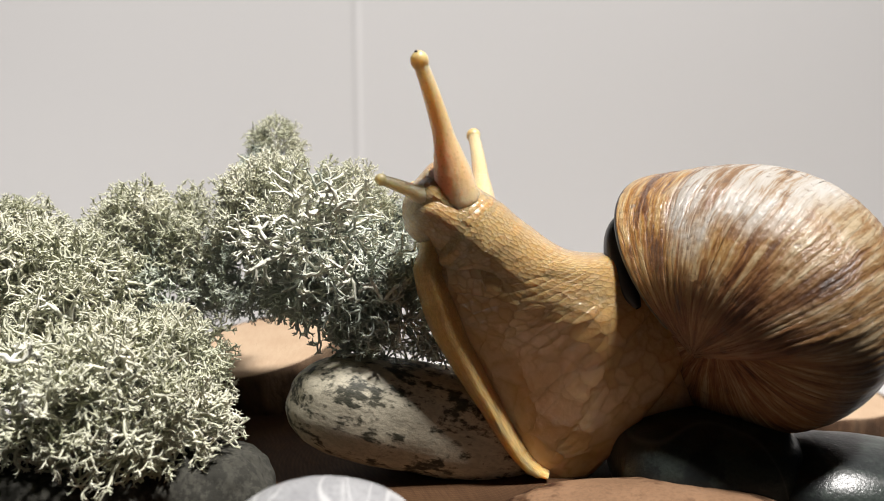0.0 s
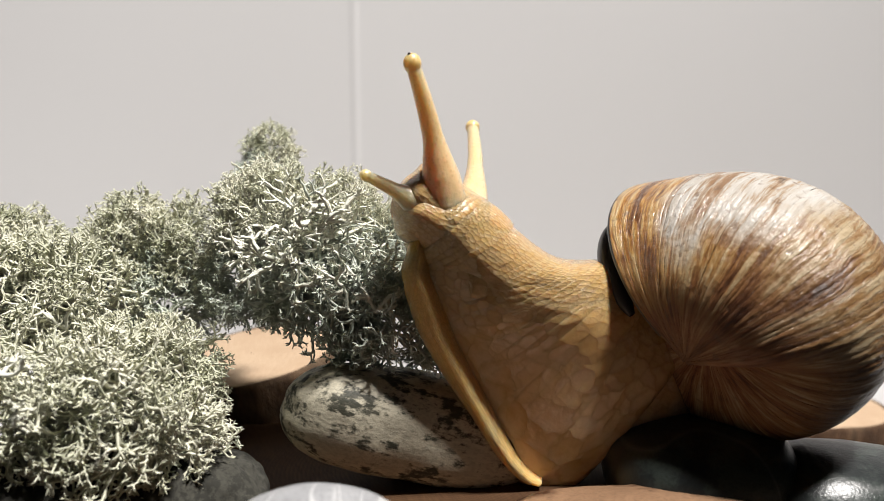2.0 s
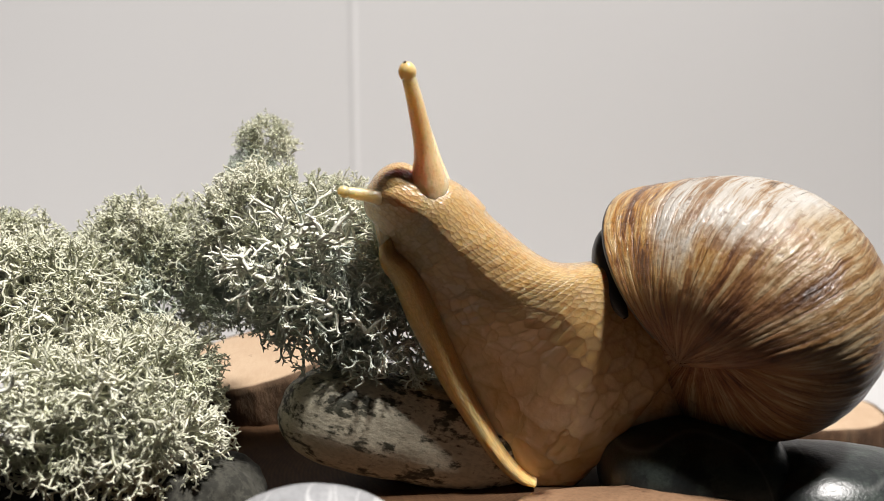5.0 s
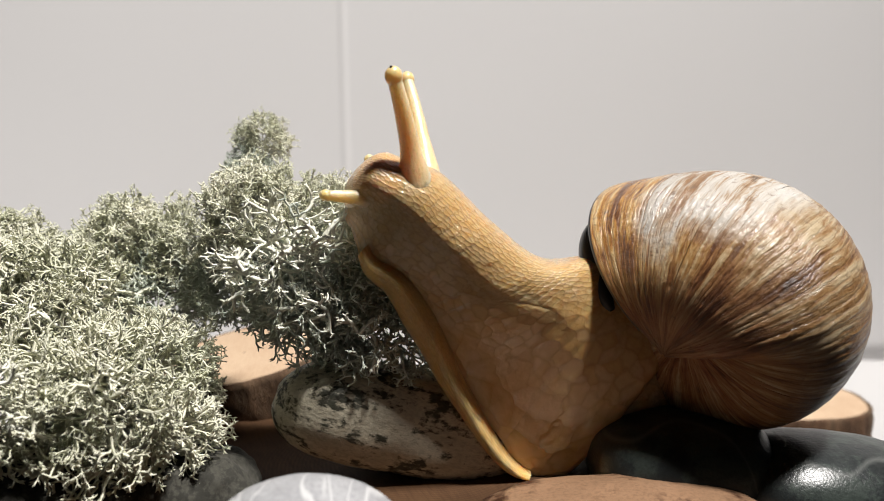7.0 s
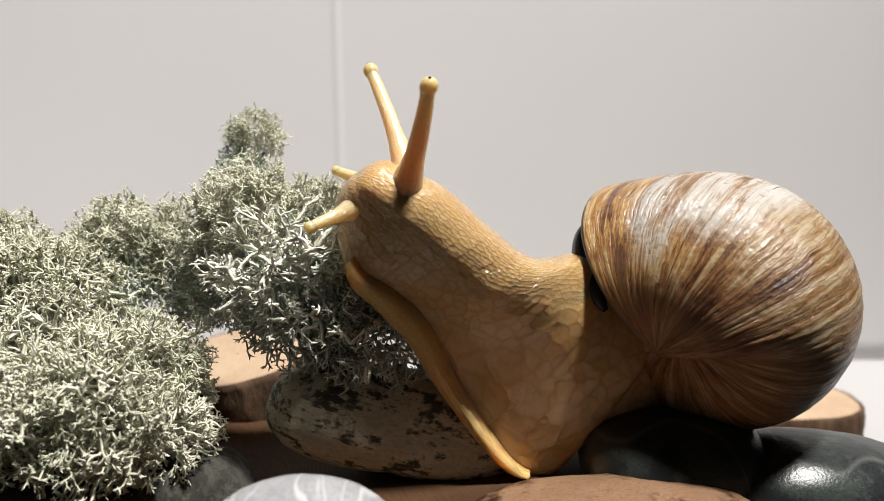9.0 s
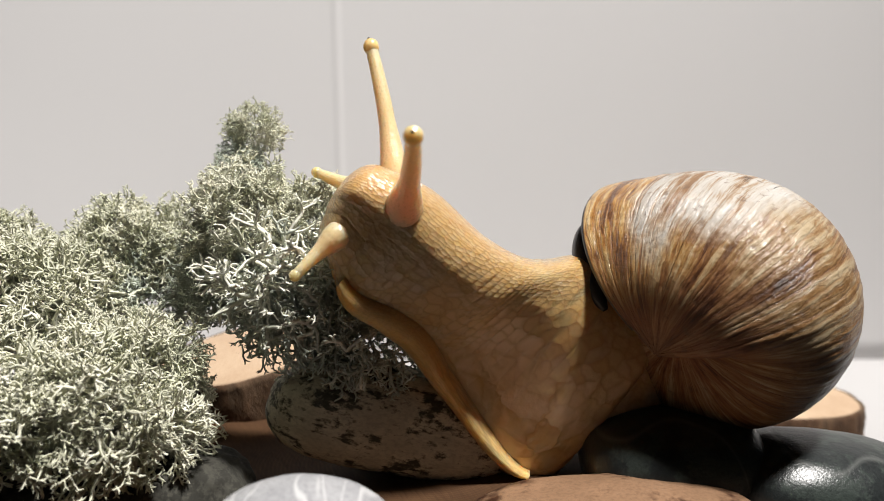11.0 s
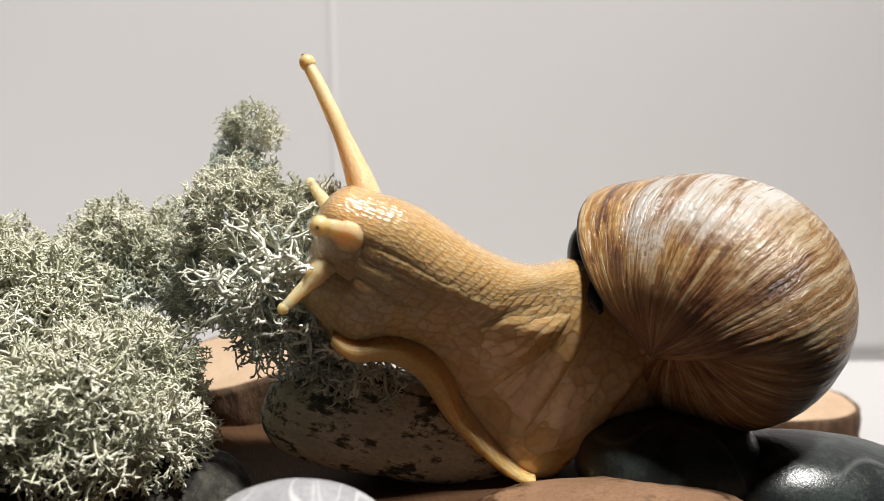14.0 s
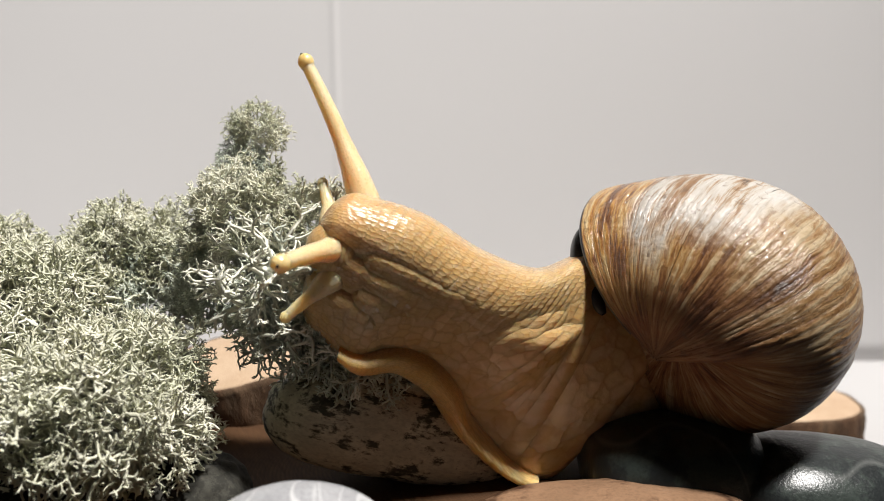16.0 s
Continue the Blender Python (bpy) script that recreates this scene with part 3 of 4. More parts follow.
S2 = [(0, 3.6, 39.5, 34.0, 70.0, -0.0), (1.5, 2.9, 40.6, 33.4, 70.1, -0.0), (3.5, 1.1, 40.9, 33.5, 70.7, -0.0), (7, 2.4, 40.5, 34.8, 70.9, -0.3), (8, 1.5, 40.7, 33.7, 71.6, -0.5), (9, 1.9, 42.0, 33.2, 71.7, -0.6), (11.5, 1.8, 41.4, 33.1, 71.0, -1.0), (12.5, 1.9, 40.4, 33.1, 71.4, -1.0), (14.5, 4.6, 37.0, 34.0, 71.3, -1.1), (16, 5.0, 35.6, 34.1, 72.2, -1.1)]
S3 = [(0, -3.7, 53.5, 21.8, 71.6, -0.0), (1.5, -4.3, 53.9, 21.2, 71.5, -0.0), (3.5, -6.1, 56.1, 20.7, 71.7, -0.0), (7, -4.3, 54.5, 21.5, 71.0, -0.9), (8, -6.7, 54.9, 21.6, 71.2, -1.4), (9, -5.4, 56.1, 21.0, 71.3, -1.9), (11.5, -5.9, 53.8, 20.8, 70.7, -3.0), (12.5, -4.1, 51.6, 20.3, 71.2, -3.1), (14.5, -1.4, 48.0, 21.2, 70.2, -3.2), (16, -0.7, 46.3, 22.4, 69.8, -3.4)]
S4 = [(0, -7.9, 65.4, 11.8, 78.0, -0.0), (1.5, -8.5, 65.9, 11.2, 78.4, -0.0), (3.5, -10.8, 69.2, 9.0, 79.9, -0.0), (7, -10.3, 65.6, 10.0, 79.4, -1.6), (8, -12.2, 64.1, 10.7, 78.5, -2.3), (9, -11.8, 63.7, 10.8, 78.6, -3.1), (11.5, -11.1, 58.5, 10.1, 75.7, -5.0), (12.5, -9.3, 57.3, 9.5, 76.1, -5.1), (14.5, -8.2, 52.7, 9.2, 75.2, -5.4), (16, -7.7, 51.8, 10.0, 74.5, -5.6)]
S5 = [(0, -8.7, 71.3, 6.5, 82.2, -0.0), (1.5, -9.1, 72.4, 6.2, 83.3, -0.0), (3.5, -12.5, 73.9, 3.1, 85.9, -0.0), (7, -16.1, 70.5, -0.6, 89.5, -2.2), (8, -17.6, 69.7, 1.2, 87.0, -3.3), (9, -17.5, 68.7, 1.4, 86.9, -4.4), (11.5, -19.1, 63.6, -1.5, 86.0, -7.0), (12.5, -19.0, 60.8, -2.6, 85.5, -7.2), (14.5, -17.6, 53.3, -3.4, 83.3, -7.6), (16, -16.8, 52.2, -2.6, 82.6, -7.9)]
S6 = [(0, -9.9, 75.8, -0.2, 84.8, -0.0), (1.5, -10.3, 77.4, -0.8, 85.6, -0.0), (3.5, -13.4, 78.8, -4.6, 88.5, -0.0), (7, -18.9, 79.5, -8.8, 92.4, -2.5), (8, -20.2, 78.0, -8.7, 92.6, -3.8), (9, -20.2, 78.2, -9.6, 92.1, -5.0), (11.5, -23.7, 76.0, -10.8, 90.1, -8.0), (12.5, -25.0, 71.7, -12.4, 90.0, -8.2), (14.5, -25.3, 63.9, -16.6, 87.0, -8.7), (16, -25.1, 62.2, -16.6, 86.8, -9.0)]
STATIONS = [S0, S1, S2, S3, S4, S5, S6]
NEAR_EYE = [
    (0, (-8.7, -12.0, 109.0), (-1.8, -5.5, 83.9)),
    (0.5, (-10.8, -12.0, 108.3), (-2.6, -5.5, 84.4)),
    (1, (-11.0, -12.0, 108.4), (-2.9, -5.5, 84.4)),
    (1.5, (-8.6, -12.0, 109.1), (-3.5, -5.5, 84.9)),
    (2, (-8.7, -12.0, 110.1), (-3.1, -5.5, 85.4)),
    (2.5, (-10.1, -12.0, 109.9), (-4.1, -5.5, 85.6)),
    (3, (-9.3, -12.0, 109.8), (-4.2, -5.5, 85.8)),
    (3.5, (-8.2, -12.0, 110.2), (-4.4, -5.5, 86.4)),
    (7, (-9.2, -14.0, 108.4), (-5.7, -7.8, 86.2)),
    (8, (-6.1, -17.5, 107.4), (-6.7, -8.9, 86.4)),
    (9, (-1.1, -20.0, 106.1), (-7.1, -10.0, 85.4)),
    (11.5, (-4.8, -37.2, 94.0), (-7.7, -10.2, 79.6)),
    (12.5, (-11.4, -37.3, 89.2), (-10.2, -5.4, 78.9)),
    (14.5, (-19.9, -36.5, 80.4), (-16.3, -5.8, 75.7)),
    (16, (-25.4, -33.6, 76.0), (-15.9, -7.1, 75.7))]
FAR_EYE = [
    (0, (2.3, 32.0, 96.3), (3.4, 5.0, 80.2)),
    (0.5, (4.4, 32.0, 98.9), (2.9, 5.0, 80.9)),
    (1, (5.0, 32.0, 100.1), (2.9, 5.0, 82.0)),
    (1.5, (6.0, 32.0, 100.9), (2.8, 5.0, 83.1)),
    (2, (3.4, 32.0, 100.4), (2.8, 5.0, 83.3)),
    (2.5, (-2.0, 31.0, 100.6), (0.7, 5.0, 84.0)),
    (3, (-4.4, 30.0, 100.6), (-0.8, 5.0, 84.5)),
    (3.5, (-5.7, 30.0, 101.4), (-1.7, 5.0, 85.2)),
    (6.5, (-11.6, 22.3, 109.7), (-4.0, 3.3, 85.2)),
    (7, (-8.6, 21.7, 111.6), (-3.2, 2.8, 85.6)),
    (8, (-11.4, 18.6, 112.6), (-7.4, 1.6, 87.0)),
    (9, (-15.0, 15.5, 113.1), (-6.6, 0.5, 89.5)),
    (11.5, (-14.5, 6.8, 117.9), (-9.4, -2.2, 87.0)),
    (12.5, (-19.4, 6.6, 116.6), (-9.9, -2.4, 86.1)),
    (14.5, (-27.9, 4.2, 113.5), (-13.7, -2.8, 82.8)),
    (16, (-26.9, 3.9, 114.2), (-13.4, -3.1, 82.1))]
NEAR_LIP = [
    (0, (-16.1, -9.0, 86.9), (-8.8, -7.0, 84.0)),
    (0.5, (-17.6, -9.0, 86.3), (-9.8, -7.0, 83.9)),
    (1, (-16.9, -9.0, 86.4), (-9.5, -7.0, 84.2)),
    (1.5, (-16.3, -9.0, 88.0), (-9.3, -7.0, 84.9)),
    (2, (-17.8, -9.0, 89.2), (-10.4, -7.0, 85.2)),
    (2.5, (-20.0, -10.0, 86.4), (-11.8, -7.0, 85.1)),
    (3, (-20.0, -10.0, 85.7), (-12.0, -7.0, 85.2)),
    (3.5, (-20.1, -10.0, 87.2), (-12.5, -7.0, 85.8)),
    (7, (-22.8, -12.3, 85.7), (-15.8, -9.3, 84.9)),
    (8, (-24.0, -14.4, 82.8), (-16.2, -10.4, 84.8)),
    (9, (-24.0, -16.5, 80.0), (-17.0, -11.5, 82.7)),
    (11.5, (-27.2, -18.2, 69.0), (-21.6, -15.2, 75.1)),
    (12.5, (-25.7, -18.4, 69.3), (-22.1, -15.4, 73.7)),
    (14.5, (-28.8, -17.8, 64.0), (-23.6, -15.8, 68.6)),
    (16, (-28.0, -18.1, 63.8), (-22.1, -16.1, 68.5))]
FAR_LIP = [
    (0, (-11.0, 12.0, 84.7), (-6.3, 4.0, 83.4)),
    (1.5, (-11.3, 12.0, 85.9), (-6.4, 4.0, 84.7)),
    (3.5, (-14.8, 12.0, 86.9), (-8.7, 4.0, 86.6)),
    (7, (-16.5, 9.8, 92.7), (-11.6, 2.8, 88.8)),
    (8, (-21.1, 8.6, 90.1), (-14.5, 1.6, 87.9)),
    (9, (-21.9, 6.5, 90.5), (-14.8, 0.5, 87.9)),
    (11.5, (-26.4, 1.8, 89.8), (-18.7, -2.2, 86.7)),
    (12.5, (-26.5, 1.6, 88.4), (-19.8, -2.4, 85.7)),
    (14.5, (-25.4, 2.2, 88.6), (-21.2, -2.8, 81.9)),
    (16, (-23.6, 1.9, 88.7), (-21.5, -3.1, 82.4))]
MID_MOSS = [
    (0, -0.11, 4.23, 0.00, -13.53, -2.72, 3.72),
    (1, -0.05, 3.87, 0.17, -13.41, -3.08, 3.66),
    (2, 0.07, 3.41, 0.22, -12.05, -2.89, 2.97),
    (2.5, -0.44, 2.99, 0.04, -11.51, -3.11, 2.88),
    (3, -0.33, 2.46, 0.18, -9.69, -2.53, 2.79),
    (3.5, -0.04, 2.13, 0.40, -7.64, -2.16, 2.68),
    (4, -0.37, 1.16, 0.43, -6.33, -1.93, 2.10),
    (6.5, -0.10, 0.23, 0.07, -1.56, -0.18, 0.45),
    (7, 0.16, 0.75, 0.01, -1.58, -0.19, 0.13),
    (8, 0.00, 0.00, 0.00, -0.00, 0.00, -0.00),
    (9, 0.21, -0.77, 0.05, 2.36, 0.72, -0.59),
    (11.5, 0.05, -2.46, 0.31, 6.47, 2.26, -1.89),
    (12.5, 0.11, -2.72, 0.29, 6.25, 2.47, -2.17),
    (14, 0.37, -3.20, 0.69, 8.30, 3.14, -2.81),
    (15, 0.30, -3.50, 0.95, 8.92, 3.27, -3.22),
    (16, 0.63, -2.99, 0.67, 8.06, 3.82, -3.26),
]
FRONT_MOSS = [
    (0, -0.71, 1.18, -1.06, -7.72, 0.89, 1.13),
    (1, -0.16, 0.65, -0.88, -6.70, 0.20, 1.14),
    (2, -0.46, 0.18, -1.06, -6.04, 1.06, 1.94),
    (2.5, -0.85, 0.43, -1.19, -5.78, 0.81, 1.98),
    (3, -0.69, 0.78, -0.84, -2.93, 1.05, 1.48),
    (3.5, 0.12, 0.29, -0.49, -0.14, 0.70, 0.56),
    (4, -0.15, -0.44, -0.51, 0.27, 0.86, 0.82),
    (6.5, -0.13, -0.17, -0.16, 0.00, 0.23, 0.27),
    (7, 0.26, 0.26, 0.09, 0.35, 0.39, 0.11),
    (8, -0.00, -0.00, 0.00, 0.00, 0.00, 0.00),
    (9, 0.13, -0.46, 0.29, 0.47, -0.14, -0.40),
    (11.5, -0.02, -1.17, 0.72, 1.00, -0.69, 0.15),
    (12.5, 0.34, -1.17, 0.59, 0.40, -0.86, -0.49),
    (14, 0.62, -2.11, 1.09, -0.54, -0.86, 0.35),
    (15, 0.42, -2.88, 1.47, -0.91, -0.15, 1.00),
    (16, 1.24, -2.47, 1.39, -0.53, -0.43, -0.31),
]
EMPTY = Vector((0.030, 0.0, 0.022))
DEPTH = [9.0, 10.5, 12.5, 12.0, 11.5, 10.5, 9.5, 6.0]
SKEW = [12.5, 12.5, 10.5, 5.0, 1.5, 0.0, 0.0, 0.0]
REST = 8.0
LINES = {}


def eased(rows, t):
    """Smooth interpolation of rows (time, values...) that never overshoots much."""
    ts = np.array([r[0] for r in rows], float)
    ys = np.array([np.hstack(r[1:]) for r in rows], float)
    t = min(max(t, ts[0]), ts[-1])
    i = int(np.clip(np.searchsorted(ts, t, side="right") - 1, 0, len(ts) - 2))
    slope = lambda k: (ys[min(k + 1, len(ts) - 1)] - ys[max(k - 1, 0)]) / (ts[min(k + 1, len(ts) - 1)] - ts[max(k - 1, 0)])
    h = ts[i + 1] - ts[i]
    s = (t - ts[i]) / h
    return ((1 + 2 * s) * (1 - s) ** 2 * ys[i] + s * (1 - s) ** 2 * h * slope(i) + s * s * (3 - 2 * s) * ys[i + 1] + s * s * (s - 1) * h * slope(i + 1))


def lines_at(t):
    """The sole's and the back's points along the body, in metres."""
    if t not in LINES:
        LINES[t] = list(enumerate([eased(s, t) * MM for s in STATIONS]))
    return LINES[t]


def along(rows, u):
    return eased([(k, r) for k, r in rows], u)


def half_height(u):
    xv, zv, xd, zd, _ = along(lines_at(REST), min(u, 6.0))
    return math.hypot(xd - xv, zd - zv) / 2


def skin_line(t, u, hold):
    """A point of the body's length: on its back (hold 1), its sole (-1) or between them."""
    xv, zv, xd, zd, y = along(lines_at(t), min(max(u, 0.0), 6.0))
    return (xv + xd + hold * (xd - xv)) / 2, (zv + zd + hold * (zd - zv)) / 2, y


def slope(t, u, hold):
    p, q = skin_line(t, u - 0.3, hold), skin_line(t, u + 0.3, hold)
    return math.atan2(q[1] - p[1], p[0] - q[0])


def body_frame(t, u, hold=0.0):
    """The pose of a length of the body, which turns with the line of the skin that it holds."""
    xv, zv, xd, zd, y = along(lines_at(REST), u)
    a = math.atan2(zd - zv, xd - xv) - slope(t, u, hold) + slope(REST, u, hold)
    way = Vector((math.cos(a), 0, math.sin(a)))
    side = Vector((0, 1, 0))
    m = Matrix((side.cross(way), side, way)).transposed().to_4x4()
    x, z, y = skin_line(t, u, hold)
    m.translation = Vector((x, y, z)) - way * hold * half_height(u)
    return m


def section(u, count, extra=1.0, side=0.0, slimmed=0.0):
    """One cross-section of the resting body."""
    rows = lines_at(REST)
    uu = min(u, 6.0)
    xv, zv, xd, zd, y = along(rows, uu)
    b = np.interp(u, range(8), DEPTH) * MM
    c = np.array(((xv + xd) / 2, y, (zv + zd) / 2))
    n = np.array((xd - xv, 0, zd - zv))
    a = np.linalg.norm(n) / 2
    n /= 2 * a
    if u > 6.0:
        # the snout closes beyond the last station
        k = u - 6.0
        fwd = np.array((-n[2], 0, n[0]))
        c = c + fwd * 0.0052 * math.sin(k * math.pi / 2)
        a, b = a * math.cos(k * math.pi / 2 * 0.99), np.interp(6.0, range(8), DEPTH) * MM * math.cos(k * math.pi / 2 * 0.99)
    slim = 0.30 * np.clip((u - 1.2) / 3.2, 0, 1) * slimmed
    c = c + side * slim * a * n
    a = a * (1 - slim)
    b = b * (1 + 0.05 * np.clip((u - 5.0) / 0.8, 0, 1))
    ph = np.linspace(0, 2 * math.pi, count, endpoint=False)
    cs, sn = np.cos(ph), np.sin(ph)
    # fuller below the back, a little square
    high = side * slim + (1 - slim) * cs
    wide = np.sign(sn) * np.abs(sn) ** (0.7 + 0.1 * np.clip(cs * 3, -1, 1))
    wide = wide * (1 - 0.50 * (np.clip(0.35 - high, 0, None) / 1.35) ** 1.1)
    a = a + 0.0005
    lean = np.interp(u, range(8), SKEW) * MM * (0.78 + 0.22 * high)
    return c + (a * extra * cs)[:, None] * n + (lean - b * extra * wide)[:, None] * np.array((0, 1.0, 0)), n, a


def body_piece(u0, u1, steps, count, seal, side=1.0):
    """A length of the body's skin, drawn in at both ends."""
    us = np.linspace(u0, u1, steps)
    near = lambda u, k: max(0, 1 - (u - u0) / (k * (u1 - u0))) ** 2 * (seal[0] > 0) + max(0, 1 - (u1 - u) / (k * (u1 - u0))) ** 2 * (seal[1] > 0)
    rings = np.array([section(u, count, 1 - max(seal) * near(u, 0.5) - 0.06 * near(u, 0.25), side, 1.0)[0] for u in us])
    ph = np.linspace(0, 2 * math.pi, count, endpoint=False)
    slim = 0.30 * np.clip((us - 1.2) / 3.2, 0, 1)[:, None]
    high = np.clip(side * slim + (1 - slim) * np.cos(ph)[None], -1, 1)
    # lengths along and round the skin, and the wrinkles' size: 0 small on the back, 1 large low on the flank
    around = np.arccos(high) * np.where(ph < math.pi, 1, -1)[None] * 15.0
    lengthwise = np.broadcast_to((us * 12.5)[:, None], around.shape)
    size = np.clip(0.04 + 0.42 * (1 - high) * np.clip(1.45 - 0.17 * us[:, None], 0.35, 1.2), 0, 1)
    v, f = grid(rings, True)
    uv = np.stack([lengthwise, around], -1).reshape(-1, 2) * MM
    return v, f, uv, size


def loft_profile(profile, count, bend=0.0):
    """A round stalk along z, from (height, radius) rows in metres, bent sideways towards its tip."""
    top = profile[-1][0]
    ph = np.linspace(0, 2 * math.pi, count, endpoint=False)
    rows = []
    for z, r in profile:
        off = -bend * max(0, z / top) ** 2
        rows.append(np.stack([off + r * np.cos(ph), r * np.sin(ph), np.full(count, z)], -1))
    return np.array(rows)


def stalk_points(top, base_r, mid_r, tip_r, root, flare, steps=44):
    """Heights and radii of a feeler that widens to a smooth cone at its foot."""
    out = []
    for s in np.linspace(-root / top, 1.0, steps):
        k = min(max((0.55 - s) / 0.45, 0), 1)
        r = tip_r + (mid_r - tip_r) * (1 - max(s, 0)) + (base_r - mid_r) * k * k * (3 - 2 * k)
        # a trumpet that runs out into the skin of the head
        r += base_r * flare * max(0.0, (0.20 - s) / (0.20 + root / top)) ** 2
        r *= math.sqrt(max(0.02, 1 - (max(0, 0.04 - s) / (0.045 + root / top)) ** 2))
        out.append((s * top, r))
    return [(out[0][0] - 0.0004, 0.00005)] + out


def tentacle(name, snail, top, base_r, mid_r, tip_r, bulb_r, bend, eye, label):
    pts = loft_profile(stalk_points(top, base_r, mid_r, tip_r, 0.001 if eye else 0.002, 0.15 if eye else 0.0), 28, bend)
    rel = cells(np.arange(28)[None] * 0.5 + np.zeros((len(pts), 1)), np.arange(len(pts))[:, None] * 0.55 + np.zeros((1, 28)), 5)
    mid = pts.mean(1, keepdims=True)
    pts = mid + (pts - mid) * (1 + 0.05 * (rel - 0.5))[..., None]
    v, f = grid(pts, True)
    uv = np.stack(np.meshgrid(np.linspace(0, top, len(pts)), np.linspace(0, 0.012, 28), indexing="ij"), -1).reshape(-1, 2)
    stem = part(name, mesh_from(name, v, f, uv, ridge=0.35 + rel), TENT_SKIN, snail, label)
    bm = bmesh.new()
    bmesh.ops.create_uvsphere(bm, u_segments=24, v_segments=16, radius=bulb_r, matrix=Matrix.Translation((-bend, 0, top)) @ Matrix.Diagonal((1, 1, 1.12, 1)))
    for face in bm.faces:
        face.smooth = True
    part("bulb", bm, BULB_SKIN, stem, "yellow rounded tip")
    if eye:
        bm = bmesh.new()
        bmesh.ops.create_uvsphere(bm, u_segments=12, v_segments=8, radius=bulb_r * 0.2, matrix=Matrix.Translation((-bend - bulb_r * 0.2, -bulb_r * 0.25, top + bulb_r * 1.0)))
        part("eye_spot", bm, EYE, stem, "tiny dark eye spot")
    return stem


def eye_mound(snail, radii):
    """The swelling of the head from which an eye stalk rises; its origin is the root of the stalk."""
    n, m = 40, 64
    th, ph = np.linspace(0.0001, math.pi - 0.0001, n)[:, None], np.linspace(0, 2 * math.pi, m, endpoint=False)[None]
    d = np.stack([np.sin(th) * np.cos(ph), np.sin(th) * np.sin(ph), np.cos(th) + 0 * ph], -1)
    p = d * np.array(radii) * MM
    v, f = grid(p, True)
    uv = np.stack(np.broadcast_arrays(th * radii[2], ph * radii[0]), -1).reshape(-1, 2) * MM
    return part("eye_mound", mesh_from("eye_mound", v, f, uv, ridge=np.full(len(v), 0.1)), SKIN, snail, "smooth swelling round the stalk's root")


def build_shell(snail):
    """The globe-shaped last whorl with its flared lip, and the spire behind it."""
    centre = Vector((0.0615, 0.0066, 0.0606)) - EMPTY
    pole = np.array((-0.735, -0.752, -0.312))
    pole /= np.linalg.norm(pole)
    lip = np.array((-0.579, 0.375, 0.704))
    e1 = lip - pole * (lip @ pole)
    e1 /= np.linalg.norm(e1)
    e2 = np.cross(e1, pole)
    n, m = 520, 150
    ph = np.linspace(0, radians(300), n)[:, None]
    al = np.linspace(radians(0.4), radians(158), m)[None]
    deg = np.degrees(ph)
    r = 0.0271 * (1 + 0.343 * np.exp(-deg / 21.1) * np.sin(al) ** 3 + 0.0755 * np.sin(ph - 0.466) * np.sin(al))
    r = r * (1 - 0.10 * np.exp(-((np.degrees(al)) / 22.0) ** 2))
    # the base turns in sharply beside the navel
    fall = np.clip((deg - 120) / 26, 0, 1)
    r = r * (1 - 0.36 * fall * fall * (3 - 2 * fall) * np.exp(-(np.degrees(al) / 50.0) ** 4))
    rng = np.random.RandomState(6)
    ribs = np.zeros_like(r)
    for k in range(26):
        f, a = rng.uniform(20, 150), rng.uniform(0.3, 1.0)
        ribs += a * np.sin(ph * f + rng.uniform(0, 6.3) + 0.8 * np.sin(al * rng.uniform(1, 4) + rng.uniform(0, 6.3))) / (f / 30) ** 0.6
    r = r * (1 + 0.0011 * ribs * np.sin(al) ** 0.5)
    d = np.cos(al)[..., None] * pole + np.sin(al)[..., None] * (np.cos(ph)[..., None] * e1 + np.sin(ph)[..., None] * e2)
    p = d * r[..., None] + np.array(centre)
    v, f = grid(p)
    uv = np.stack([np.broadcast_to(ph / radians(300), r.shape), np.broadcast_to(al / math.pi, r.shape)], -1).reshape(-1, 2)
    shell = part("shell", mesh_from("shell", v, f, uv), SHELL, snail, "brown and cream streaked glossy shell")
    mod = shell.modifiers.new("thickness", "SOLIDIFY")
    mod.thickness, mod.offset = 0.0009, -1
    # rounded edge of the mouth
    edge = p[0]
    tube_part("shell_lip", edge[14:], 0.00085, MANTLE, shell, "dark rounded lip edge")
    # spire: a coil that narrows to the apex, behind the whorl
    k = 400
    s = np.linspace(0, 1, k)
    turn = s * 2 * math.pi * 3.2
    rad = 0.0140 * (1 - s) ** 1.0
    down = 0.0160 + 0.021 * s
    path = np.array(centre) + (-pole) * down[:, None] + (rad * 0.62)[:, None] * (np.cos(turn)[:, None] * e1 + np.sin(turn)[:, None] * e2)
    tube_part("spire", path, rad * 0.62 + 0.0012, SHELL, shell, "narrowing brown spire")
    # dark collar of the mantle inside the mouth
    inner = np.array(centre) + (edge - np.array(centre)) * 0.93 - e2 * 0.0050
    tube_part("mantle_collar", inner[30:76], 0.0026 * np.sin(np.linspace(0.1, math.pi - 0.1, 46)) ** 0.6, MANTLE, snail, "dark grey glossy mantle collar")


    # the skin that closes the mouth of the shell, its shade painted as dark colour
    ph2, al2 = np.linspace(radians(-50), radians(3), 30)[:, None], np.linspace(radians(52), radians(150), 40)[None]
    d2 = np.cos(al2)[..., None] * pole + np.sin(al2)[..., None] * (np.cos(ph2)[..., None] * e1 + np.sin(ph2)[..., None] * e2)
